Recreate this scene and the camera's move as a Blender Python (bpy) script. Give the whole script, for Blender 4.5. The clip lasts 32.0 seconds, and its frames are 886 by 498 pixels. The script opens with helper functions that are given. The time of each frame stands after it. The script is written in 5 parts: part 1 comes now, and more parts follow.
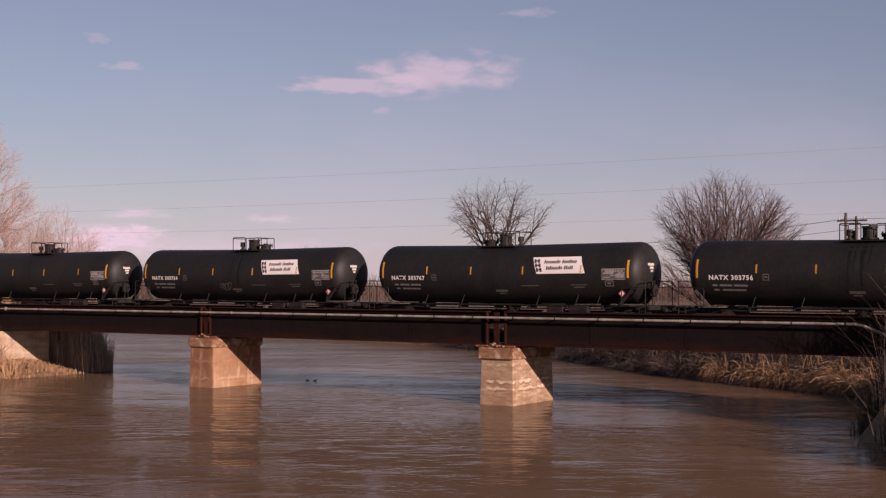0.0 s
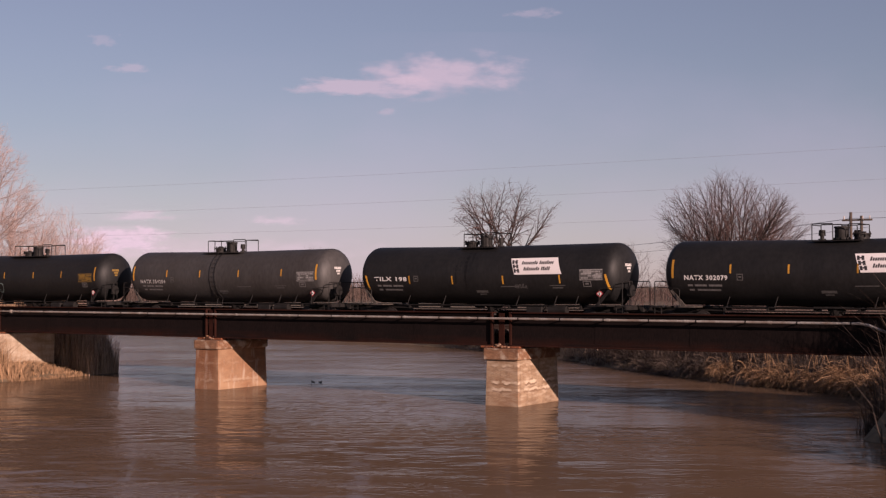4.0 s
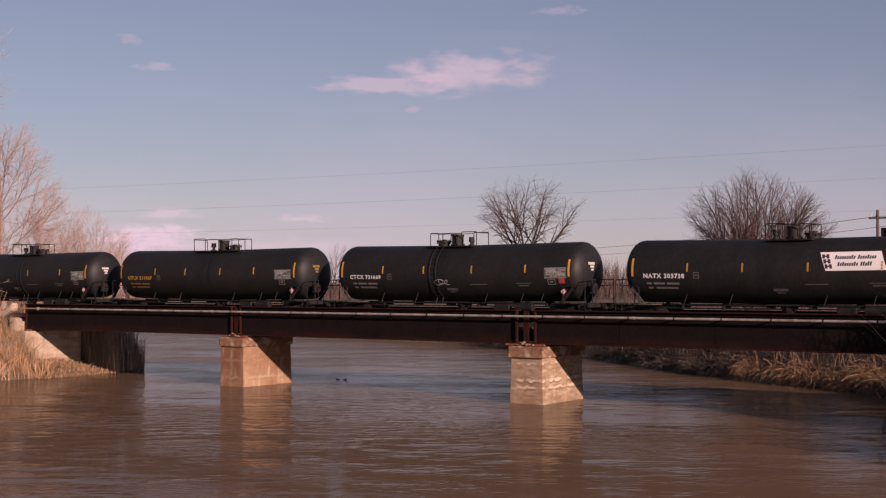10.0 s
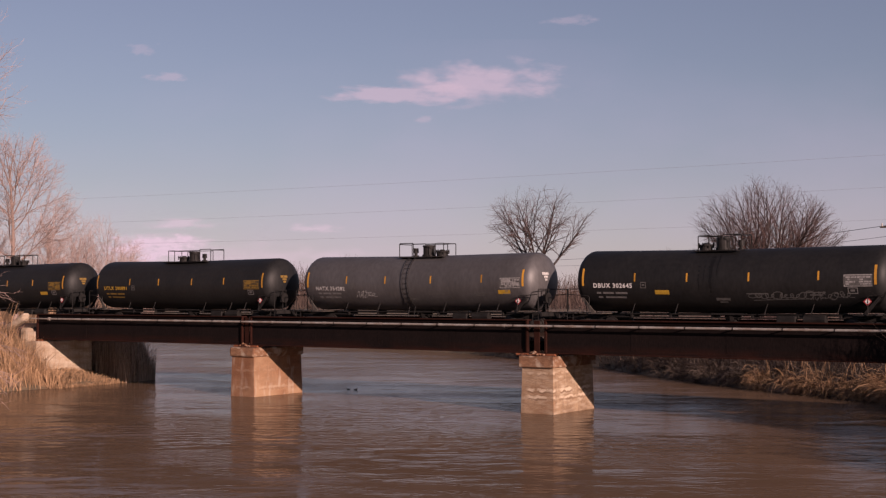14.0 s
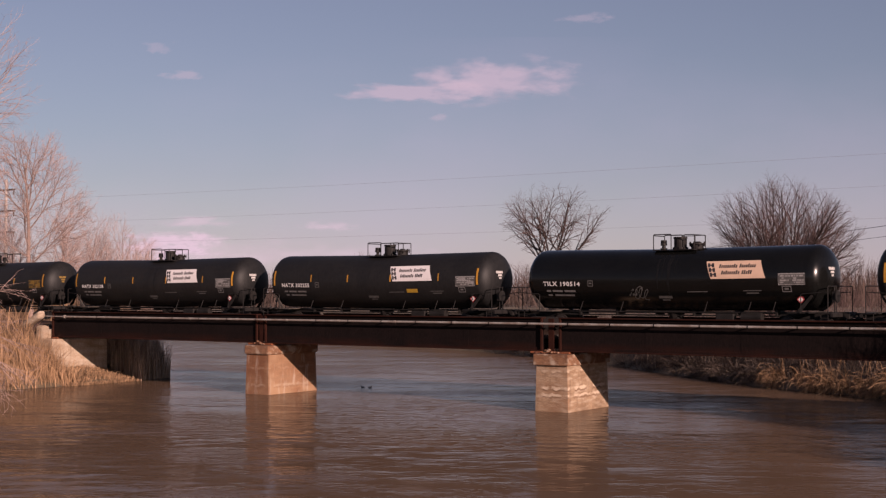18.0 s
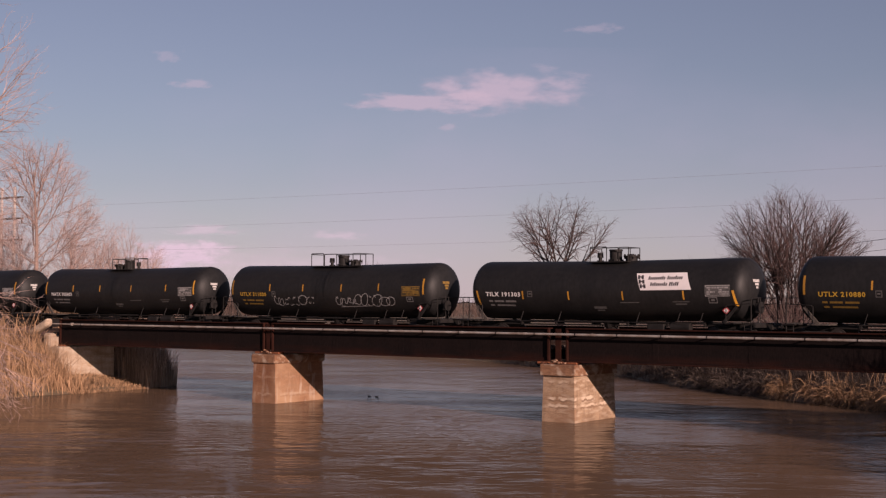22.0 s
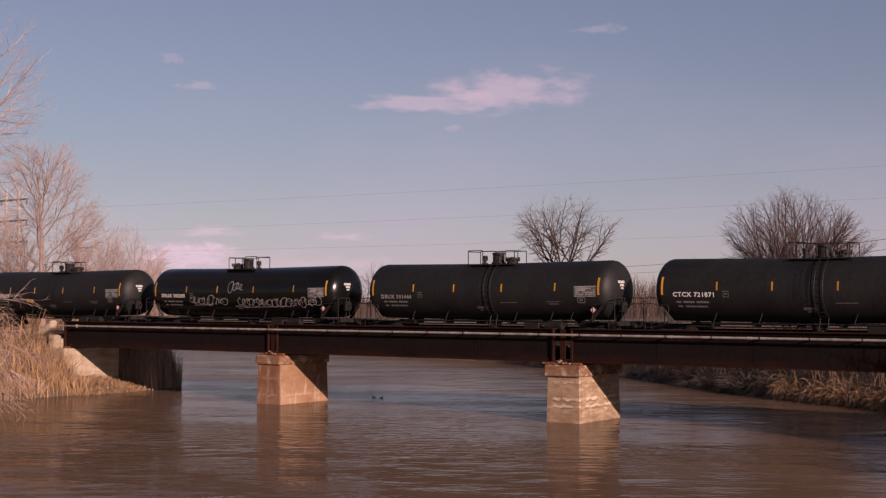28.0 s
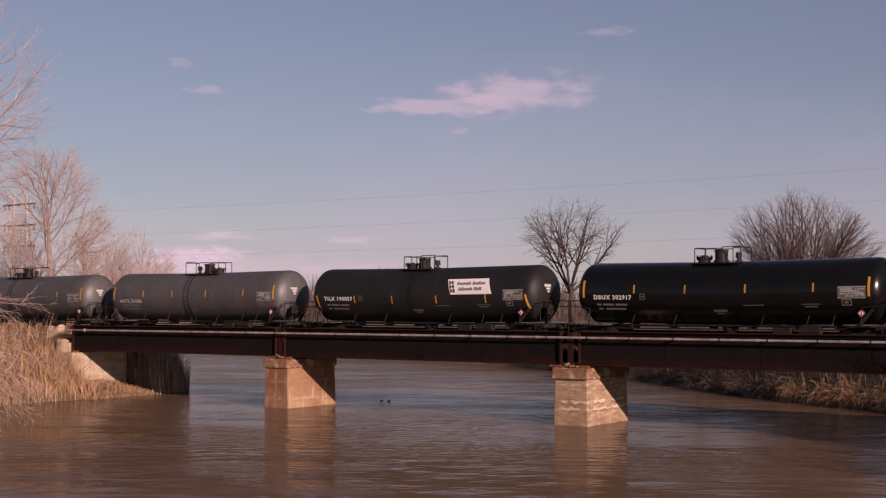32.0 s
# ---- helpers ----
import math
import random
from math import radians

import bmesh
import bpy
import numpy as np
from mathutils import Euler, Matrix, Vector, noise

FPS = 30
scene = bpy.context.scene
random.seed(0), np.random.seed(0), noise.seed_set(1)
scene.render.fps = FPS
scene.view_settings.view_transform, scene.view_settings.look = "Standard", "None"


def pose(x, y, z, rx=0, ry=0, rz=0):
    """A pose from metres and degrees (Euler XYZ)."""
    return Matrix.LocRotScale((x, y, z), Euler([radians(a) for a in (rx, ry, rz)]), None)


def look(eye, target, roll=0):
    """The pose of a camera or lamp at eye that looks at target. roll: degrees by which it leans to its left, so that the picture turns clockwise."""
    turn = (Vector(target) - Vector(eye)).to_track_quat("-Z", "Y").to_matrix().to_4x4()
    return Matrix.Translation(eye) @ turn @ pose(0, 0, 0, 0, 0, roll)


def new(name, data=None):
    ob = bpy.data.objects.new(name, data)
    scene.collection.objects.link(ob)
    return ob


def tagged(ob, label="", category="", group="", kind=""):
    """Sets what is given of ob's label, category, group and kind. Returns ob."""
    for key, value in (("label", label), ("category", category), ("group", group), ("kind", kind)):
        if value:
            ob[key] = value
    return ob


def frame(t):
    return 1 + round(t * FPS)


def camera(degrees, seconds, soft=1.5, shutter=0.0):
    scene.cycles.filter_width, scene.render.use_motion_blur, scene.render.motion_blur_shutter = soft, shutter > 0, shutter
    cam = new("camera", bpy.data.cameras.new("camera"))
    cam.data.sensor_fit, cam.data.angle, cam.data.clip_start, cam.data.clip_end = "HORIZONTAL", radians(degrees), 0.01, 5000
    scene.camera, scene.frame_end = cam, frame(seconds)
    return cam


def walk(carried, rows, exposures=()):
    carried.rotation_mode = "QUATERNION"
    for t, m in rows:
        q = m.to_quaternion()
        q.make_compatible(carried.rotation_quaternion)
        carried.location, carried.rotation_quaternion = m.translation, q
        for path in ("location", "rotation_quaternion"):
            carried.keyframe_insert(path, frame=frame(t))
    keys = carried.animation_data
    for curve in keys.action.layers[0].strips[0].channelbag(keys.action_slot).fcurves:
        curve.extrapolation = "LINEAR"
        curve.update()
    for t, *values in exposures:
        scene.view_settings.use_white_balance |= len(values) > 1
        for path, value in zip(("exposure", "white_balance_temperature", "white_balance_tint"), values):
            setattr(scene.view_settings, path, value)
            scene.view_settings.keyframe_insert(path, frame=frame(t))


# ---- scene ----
EYE = (0.0, 0.0, 5.85)
# seconds, heading, rise and lean of the hand-held camera, in degrees
PATH = [
    (0.0, -35.446, 1.433, 0.143),
    (0.5, -35.545, 1.294, 0.095),
    (1.0, -35.471, 1.150, -0.095),
    (1.5, -35.415, 1.105, -0.041),
    (2.0, -35.411, 1.092, -0.044),
    (2.5, -35.505, 1.101, -0.056),
    (3.0, -35.511, 1.261, -0.052),
    (3.5, -35.579, 1.401, -0.071),
    (5.5, -35.805, 1.548, -0.082),
    (6.0, -35.843, 1.611, -0.253),
    (6.5, -35.972, 1.691, -0.134),
    (7.0, -36.308, 1.644, -0.105),
    (7.5, -36.566, 1.603, -0.087),
    (8.0, -36.667, 1.548, -0.043),
    (8.5, -36.637, 1.438, 0.041),
    (9.0, -36.597, 1.387, -0.047),
    (9.5, -36.613, 1.396, 0.040),
    (10.0, -36.624, 1.387, -0.025),
    (10.5, -36.605, 1.392, -0.056),
    (11.0, -36.602, 1.489, -0.021),
    (11.5, -36.663, 1.533, 0.028),
    (12.0, -36.802, 1.561, -0.086),
    (12.5, -36.971, 1.614, -0.062),
    (13.0, -37.098, 1.620, 0.071),
    (13.5, -37.151, 1.633, 0.004),
    (14.0, -37.042, 1.775, -0.104),
    (14.5, -36.999, 1.840, -0.001),
    (16.5, -37.497, 1.998, -0.074),
    (17.0, -37.575, 1.946, -0.016),
    (17.5, -37.620, 1.796, -0.108),
    (18.0, -37.615, 1.694, -0.088),
    (18.5, -37.724, 1.636, -0.147),
    (19.0, -37.683, 1.670, -0.189),
    (19.5, -37.605, 1.787, 0.129),
    (20.0, -37.880, 1.859, 0.055),
    (20.5, -37.999, 1.843, 0.223),
    (21.0, -37.974, 1.906, 0.200),
    (21.5, -37.949, 2.051, 0.234),
    (22.0, -37.911, 2.083, 0.223),
    (22.5, -37.919, 2.062, 0.147),
    (23.0, -38.050, 2.124, 0.128),
    (23.5, -38.098, 2.244, 0.125),
    (24.0, -38.125, 2.311, 0.066),
    (24.5, -38.041, 2.332, 0.106),
    (25.0, -37.909, 2.237, 0.117),
    (25.5, -37.916, 2.060, 0.122),
    (27.5, -38.034, 2.125, 0.026),
    (28.0, -38.081, 2.114, 0.072),
    (28.5, -38.149, 1.926, -0.003),
    (29.0, -38.106, 1.977, -0.005),
    (29.5, -38.087, 2.057, -0.007),
    (30.0, -38.108, 2.141, -0.087),
    (30.5, -38.226, 2.140, 0.021),
    (31.0, -38.352, 2.023, -0.034),
    (31.5, -38.336, 2.069, -0.097),
    (32.0, -38.368, 2.240, -0.093),
]


def aim(turn, rise, lean):
    a, b = radians(turn), radians(rise)
    way = Vector((math.sin(a) * math.cos(b), math.cos(a) * math.cos(b), math.sin(b)))
    return look(EYE, Vector(EYE) + way * 50, lean)


cam = camera(34.42, 32.0, 1.3)
walk(cam, [(t, aim(a, b, c)) for t, a, b, c in PATH], [(0.0, 0.34, 6400, 34), (8.0, 0.3, 6400, 34), (32.0, 0.18, 6400, 34)])

# ---- light ----
SUN = Vector((2.4, -1.0, 0.69)).normalized()
sun_data = bpy.data.lights.new("sun", "SUN")
sun_data.energy, sun_data.angle, sun_data.color = 5.0, radians(0.6), (1.0, 0.8, 0.6)
sun = new("sun", sun_data)
sun.matrix_basis = SUN.to_track_quat("Z", "Y").to_matrix().to_4x4()
world = bpy.data.worlds.new("sky")
scene.world = world
world.use_nodes = True
wn = world.node_tree
sky = wn.nodes.new("ShaderNodeTexSky")
sky.sky_type, sky.sun_disc = "NISHITA", False
sky.sun_elevation = math.asin(SUN.z)
sky.sun_rotation = math.atan2(SUN.x, SUN.y)
sky.air_density, sky.dust_density, sky.ozone_density = 1.0, 0.1, 2.4
veil = wn.nodes.new("ShaderNodeHueSaturation")
veil.inputs["Saturation"].default_value = 0.72
wn.links.new(sky.outputs[0], veil.inputs["Color"])
wn.links.new(veil.outputs[0], wn.nodes["Background"].inputs[0])
wn.nodes["Background"].inputs[1].default_value = 0.05


# ---- materials ----
def mat(name, base, rough=0.7, metal=0.0, var=0.25, scale=3.0, fine=25.0, bump=0.2, tint=None, island=False, spec=0.5, stretch=(1, 1, 1), each=0.0):
    """Base colour with stains at one scale and grain at another, and a fine relief."""
    m = bpy.data.materials.new(name)
    m.use_nodes = True
    t = m.node_tree
    n, l = t.nodes, t.links
    b = n["Principled BSDF"]
    b.inputs["Metallic"].default_value = metal
    b.inputs["Specular IOR Level"].default_value = spec
    co = n.new("ShaderNodeTexCoord")
    mp = n.new("ShaderNodeMapping")
    mp.inputs["Scale"].default_value = stretch
    l.new(co.outputs["Object"], mp.inputs[0])
    big, small = n.new("ShaderNodeTexNoise"), n.new("ShaderNodeTexNoise")
    big.inputs["Scale"].default_value, big.inputs["Detail"].default_value = scale, 5
    small.inputs["Scale"].default_value, small.inputs["Detail"].default_value = fine, 3
    l.new(mp.outputs[0], big.inputs["Vector"])
    l.new(mp.outputs[0], small.inputs["Vector"])
    ramp = n.new("ShaderNodeValToRGB")
    other = tint or tuple(c * (1 - var) for c in base)
    ramp.color_ramp.elements[0].position, ramp.color_ramp.elements[1].position = 0.35, 0.68
    ramp.color_ramp.elements[0].color = (*base, 1)
    ramp.color_ramp.elements[1].color = (*other, 1)
    l.new(big.outputs[0], ramp.inputs[0])
    mul = n.new("ShaderNodeMix")
    mul.data_type, mul.blend_type = "RGBA", "MULTIPLY"
    mul.inputs[0].default_value = 1.0
    g = n.new("ShaderNodeMapRange")
    g.inputs[1].default_value, g.inputs[2].default_value = 0.3, 0.7
    g.inputs[3].default_value, g.inputs[4].default_value = 1 - var * 0.6, 1 + var * 0.4
    l.new(small.outputs[0], g.inputs[0])
    l.new(ramp.outputs[0], mul.inputs[6])
    l.new(g.outputs[0], mul.inputs[7])
    out = mul.outputs[2]
    if island or each:
        src = n.new("ShaderNodeNewGeometry").outputs["Random Per Island"] if island else n.new("ShaderNodeObjectInfo").outputs["Random"]
        r = n.new("ShaderNodeMapRange")
        r.inputs[3].default_value, r.inputs[4].default_value = (0.55, 1.3) if island else (1 - each, 1 + each)
        l.new(src, r.inputs[0])
        k = n.new("ShaderNodeMix")
        k.data_type, k.blend_type = "RGBA", "MULTIPLY"
        k.inputs[0].default_value = 1.0
        l.new(out, k.inputs[6])
        l.new(r.outputs[0], k.inputs[7])
        out = k.outputs[2]
    l.new(out, b.inputs["Base Color"])
    rr = n.new("ShaderNodeMapRange")
    rr.inputs[3].default_value, rr.inputs[4].default_value = max(0.03, rough - 0.1), min(1, rough + 0.1)
    l.new(big.outputs[0], rr.inputs[0])
    l.new(rr.outputs[0], b.inputs["Roughness"])
    if bump:
        bp = n.new("ShaderNodeBump")
        bp.inputs["Strength"].default_value, bp.inputs["Distance"].default_value = bump, 0.03
        l.new(small.outputs[0], bp.inputs["Height"])
        l.new(bp.outputs[0], b.inputs["Normal"])
    return m


def weathered(m, colour, low, high, amount, grain, crisp=0.14, centre=0.5, axis=2):
    """Patches of another colour, stains and painted side light or shade alike, that fade between two levels along an
    axis, broken up by noise.
    """
    t = m.node_tree
    n, l = t.nodes, t.links
    b = n["Principled BSDF"]
    src = b.inputs["Base Color"].links[0].from_socket
    co = n.new("ShaderNodeTexCoord")
    sep = n.new("ShaderNodeSeparateXYZ")
    l.new(co.outputs["Object"], sep.inputs[0])
    mp = n.new("ShaderNodeMapping")
    mp.inputs["Scale"].default_value = grain
    l.new(co.outputs["Object"], mp.inputs[0])
    nz = n.new("ShaderNodeTexNoise")
    nz.inputs["Scale"].default_value, nz.inputs["Detail"].default_value = 1.0, 6
    l.new(mp.outputs[0], nz.inputs["Vector"])
    r = n.new("ShaderNodeMapRange")
    r.inputs[1].default_value, r.inputs[2].default_value = low, high
    r.inputs[3].default_value, r.inputs[4].default_value = amount, 0.0
    l.new(sep.outputs[axis], r.inputs[0])
    k = n.new("ShaderNodeMapRange")
    k.inputs[1].default_value, k.inputs[2].default_value, k.inputs[4].default_value = centre - crisp, centre + crisp, 1.0
    l.new(nz.outputs[0], k.inputs[0])
    f = n.new("ShaderNodeMath")
    f.operation = "MULTIPLY"
    l.new(r.outputs[0], f.inputs[0])
    l.new(k.outputs[0], f.inputs[1])
    mix = n.new("ShaderNodeMix")
    mix.data_type = "RGBA"
    mix.inputs[7].default_value = (*colour, 1)
    l.new(f.outputs[0], mix.inputs[0])
    l.new(src, mix.inputs[6])
    l.new(mix.outputs[2], b.inputs["Base Color"])
    return m


M_RUST = mat("rusted_girder_steel", (0.0115, 0.0076, 0.0072), 0.8, 0.0, 0.5, 0.9, 14, 0.25, (0.0085, 0.006, 0.0058), stretch=(1, 1, 0.35), spec=0.08)
weathered(M_RUST, (0.034, 0.011, 0.007), 2.95, 3.4, 0.7, (0.5, 0.5, 2.5))
M_FLANGE = mat("rusted_flange_steel", (0.034, 0.011, 0.007), 0.85, 0.0, 0.4, 2, 20, 0.25, spec=0.12)
M_ORANGE = mat("flaking_orange_rust", (0.28, 0.09, 0.035), 0.85, 0.0, 0.5, 4, 30, 0.4)
M_FLAKE = mat("dark_rust_flakes", (0.16, 0.06, 0.03), 0.9, 0.0, 0.5, 4, 30, 0.4)
M_PIPE = mat("weathered_galvanised_pipe", (0.45, 0.42, 0.38), 0.55, 0.3, 0.4, 2.0, 18, 0.15, (0.28, 0.22, 0.18))


def concrete(name, pale, stain, dark, lift=0.42):
    """Old cast concrete: board lifts, water stains, vertical runs and pitted patches."""
    m = mat(name, pale, 0.92, 0.0, 0.4, 1.4, 11, 0.9, stain, stretch=(0.8, 0.8, 2.4))
    t = m.node_tree
    n, l = t.nodes, t.links
    b = n["Principled BSDF"]
    src = b.inputs["Base Color"].links[0].from_socket
    co = n.new("ShaderNodeTexCoord")
    mp = n.new("ShaderNodeMapping")
    mp.inputs["Scale"].default_value = (3.2, 3.2, 0.35)
    l.new(co.outputs["Object"], mp.inputs[0])
    run = n.new("ShaderNodeTexNoise")
    run.inputs["Scale"].default_value, run.inputs["Detail"].default_value = 1.0, 6
    l.new(mp.outputs[0], run.inputs["Vector"])
    r1 = n.new("ShaderNodeMapRange")
    r1.inputs[1].default_value, r1.inputs[2].default_value, r1.inputs[4].default_value = 0.5, 0.72, 0.6
    l.new(run.outputs[0], r1.inputs[0])
    k = n.new("ShaderNodeMix")
    k.data_type = "RGBA"
    k.inputs[7].default_value = (*dark, 1)
    l.new(r1.outputs[0], k.inputs[0])
    l.new(src, k.inputs[6])
    wave = n.new("ShaderNodeTexWave")
    wave.bands_direction, wave.wave_profile = "Z", "SAW"
    wave.inputs["Scale"].default_value, wave.inputs["Distortion"].default_value = 0.314 / lift, 1.2
    wave.inputs["Detail"].default_value, wave.inputs["Detail Scale"].default_value = 3, 2.0
    l.new(co.outputs["Object"], wave.inputs["Vector"])
    r2 = n.new("ShaderNodeMapRange")
    r2.inputs[1].default_value, r2.inputs[2].default_value = 0.0, 0.2
    r2.inputs[3].default_value, r2.inputs[4].default_value = 0.86, 1.0
    l.new(wave.outputs["Fac"], r2.inputs[0])
    k2 = n.new("ShaderNodeMix")
    k2.data_type, k2.blend_type = "RGBA", "MULTIPLY"
    k2.inputs[0].default_value = 1.0
    l.new(k.outputs[2], k2.inputs[6])
    l.new(r2.outputs[0], k2.inputs[7])
    l.new(k2.outputs[2], b.inputs["Base Color"])
    return m


def spalled(m, levels, colour, dark, half=0.075):
    """Courses of broken-off, pale concrete along level joints, each with a dark edge below."""
    t = m.node_tree
    n, l = t.nodes, t.links
    b = n["Principled BSDF"]
    co = n.new("ShaderNodeTexCoord")
    sep = n.new("ShaderNodeSeparateXYZ")
    l.new(co.outputs["Object"], sep.inputs[0])

    def math_node(op, a, c, d=None):
        k = n.new("ShaderNodeMath")
        k.operation = op
        for i, v in enumerate((a, c, d)):
            if isinstance(v, (int, float)):
                k.inputs[i].default_value = v
            elif v is not None:
                l.new(v, k.inputs[i])
        return k.outputs[0]

    def noisy(scale, detail):
        mp = n.new("ShaderNodeMapping")
        mp.inputs["Scale"].default_value = scale
        l.new(co.outputs["Object"], mp.inputs[0])
        nz = n.new("ShaderNodeTexNoise")
        nz.inputs["Scale"].default_value, nz.inputs["Detail"].default_value = 1.0, detail
        l.new(mp.outputs[0], nz.inputs["Vector"])
        return nz.outputs[0]

    wobble, breaks = noisy((3.0, 3.0, 3.0), 4), noisy((1.8, 1.8, 0.6), 5)
    z = math_node("MULTIPLY_ADD", wobble, 0.3, math_node("SUBTRACT", sep.outputs[2], 0.15))
    for level, amount in levels:
        for shift, tone in ((-half * 1.2, dark), (0.0, colour)):
            gone = math_node("ABSOLUTE", math_node("SUBTRACT", z, level + shift), 0)
            mask = math_node("MULTIPLY", math_node("MAXIMUM", math_node("MINIMUM", math_node("MULTIPLY_ADD", gone, -3.0 / half, 3.0), 1.0), 0.0), math_node("MULTIPLY_ADD", breaks, 8.0, -3.5))
            lid = n.new("ShaderNodeMapRange")
            lid.inputs[4].default_value = amount
            l.new(mask, lid.inputs[0])
            mix = n.new("ShaderNodeMix")
            mix.data_type = "RGBA"
            mix.inputs[7].default_value = (*tone, 1)
            l.new(lid.outputs[0], mix.inputs[0])
            l.new(b.inputs["Base Color"].links[0].from_socket, mix.inputs[6])
            l.new(mix.outputs[2], b.inputs["Base Color"])
    return m


M_CONC = concrete("stained_front_shaded_concrete", (0.41, 0.285, 0.18), (0.31, 0.2, 0.12), (0.17, 0.105, 0.065))
weathered(M_CONC, (0.52, 0.41, 0.3), 1.9, 2.5, 0.7, (1.2, 1.2, 5.5), 0.07, 0.57)
weathered(M_CONC, (0.17, 0.1, 0.055), -0.1, 0.5, 0.9, (0.9, 0.9, 1.5), 0.1)
# shade of the river-side face, put into the colour as a darker brown
weathered(M_CONC, (0.3, 0.17, 0.095), -2.2, -1.9, 0.6, (0.9, 0.9, 1.4), 0.2, 0.47, 1)
spalled(M_CONC, ((0.8, 0.75), (1.16, 0.85), (1.98, 0.5)), (0.66, 0.52, 0.38), (0.2, 0.12, 0.07))
M_CONC_RUST = concrete("rust_stained_side_lit_concrete", (0.27, 0.12, 0.055), (0.205, 0.09, 0.042), (0.13, 0.055, 0.028), 0.9)
# sunlight on the +x face, painted in as paler concrete
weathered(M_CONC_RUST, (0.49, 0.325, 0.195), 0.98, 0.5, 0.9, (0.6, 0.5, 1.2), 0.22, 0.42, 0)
weathered(M_CONC_RUST, (0.4, 0.25, 0.145), 0.1, 1.4, 0.8, (0.8, 0.6, 2.0), 0.16, 0.5)
weathered(M_CONC_RUST, (0.58, 0.5, 0.41), 1.9, 2.5, 0.5, (3.0, 3.0, 0.8), 0.09, 0.63)
# front face painted darker: rust stain and its weaker sunlight together
weathered(M_CONC_RUST, (0.2, 0.085, 0.04), -2.2, -2.0, 0.65, (1.1, 1.1, 0.9), 0.16, 0.5, 1)
spalled(M_CONC_RUST, ((0.5, 0.25), (1.5, 0.15)), (0.56, 0.45, 0.33), (0.17, 0.085, 0.045))
M_CONC_CAP = concrete("brown_rust_stained_cap_concrete", (0.28, 0.15, 0.08), (0.18, 0.08, 0.04), (0.11, 0.05, 0.028), 0.9)
weathered(M_CONC_CAP, (0.5, 0.4, 0.3), 3.2, 3.4, 0.75, (1.7, 1.7, 2.2), 0.06, 0.57)
M_CONC_PALE = concrete("pale_weathered_concrete", (0.5, 0.4, 0.3), (0.37, 0.26, 0.17), (0.24, 0.165, 0.11), 1.1)
M_TIE = mat("creosoted_timber", (0.065, 0.05, 0.042), 0.85, 0.0, 0.4, 3, 30, 0.4)
M_RAIL = mat("worn_rail_steel", (0.16, 0.11, 0.09), 0.4, 0.7, 0.3, 3, 20, 0.1)
M_BLACK = mat("dusty_black_tank_paint", (0.0122, 0.0122, 0.0127), 0.52, 0.0, 0.4, 0.6, 8, 0.05, (0.0187, 0.018, 0.018), stretch=(1, 1, 0.4), spec=0.22)
M_GLOSS = mat("glossy_black_tank_paint", (0.007, 0.0072, 0.007), 0.2, 0.0, 0.3, 0.6, 8, 0.02, spec=0.3)
M_GREY = mat("faded_grey_tank_paint", (0.084, 0.08, 0.082), 0.5, 0.0, 0.3, 0.5, 7, 0.04, (0.06, 0.056, 0.056), stretch=(1, 1, 0.35))
M_SLATE = mat("sooty_dark_grey_tank_paint", (0.058, 0.055, 0.054), 0.55, 0.0, 0.35, 0.5, 7, 0.04, (0.043, 0.039, 0.037), stretch=(1, 1, 0.35), spec=0.3)
M_SPILL = mat("dried_oily_spill", (0.0098, 0.0094, 0.0094), 0.48, 0.0, 0.4, 2.5, 14, 0.05, spec=0.25, stretch=(3, 1, 0.3))
M_STEEL = mat("grimy_black_steel", (0.022, 0.02, 0.019), 0.6, 0.0, 0.4, 3, 22, 0.2, spec=0.2)
M_DUST = mat("brown_dusty_steel", (0.026, 0.021, 0.018), 0.8, 0.0, 0.4, 3, 22, 0.2)
M_PALE = mat("pale_scuffed_steel", (0.095, 0.08, 0.068), 0.7, 0.1, 0.4, 4, 22, 0.2)
M_WHEEL = mat("grimy_wheel_steel", (0.03, 0.024, 0.021), 0.6, 0.3, 0.2, 4, 20, 0.05)
M_WHITE = mat("white_stencil_paint", (0.72, 0.7, 0.68), 0.6, 0, 0.15, 5, 40, 0.0)
M_SIGN = mat("white_vinyl_sign", (0.82, 0.78, 0.77), 0.5, 0, 0.06, 2, 30, 0.0)
M_TAN = mat("sun_bleached_tan_sign", (0.72, 0.5, 0.36), 0.5, 0, 0.1, 2, 30, 0.0)
M_INK = mat("dark_printed_ink", (0.035, 0.03, 0.032), 0.55, 0, 0.1, 4, 30, 0.0)
M_STENCIL = mat("greyed_stencil_paint", (0.18, 0.172, 0.168), 0.65, 0, 0.35, 8, 50, 0.0)
M_HEAD = mat("dust_greyed_white_stencil_paint", (0.55, 0.53, 0.51), 0.7, 0, 0.5, 9, 50, 0.0)
M_DATA = mat("pale_data_stencil_paint", (0.34, 0.325, 0.315), 0.65, 0, 0.4, 8, 50, 0.0)
M_TARNISH = mat("tarnished_ochre_panel_paint", (0.075, 0.048, 0.016), 0.65, 0, 0.4, 8, 50, 0.0)
M_FAINT = mat("worn_stencil_paint", (0.11, 0.105, 0.1), 0.7, 0, 0.4, 8, 50, 0.0)
M_AMBER = mat("amber_reflective_strip", (0.52, 0.25, 0.025), 0.45, 0, 0.15, 6, 40, 0.0, each=0.25)
M_YELLOW = mat("yellow_stencil_paint", (0.5, 0.29, 0.025), 0.6, 0, 0.2, 6, 40, 0.0)
M_OCHRE = mat("worn_ochre_stencil_paint", (0.22, 0.125, 0.018), 0.65, 0, 0.3, 6, 40, 0.0)
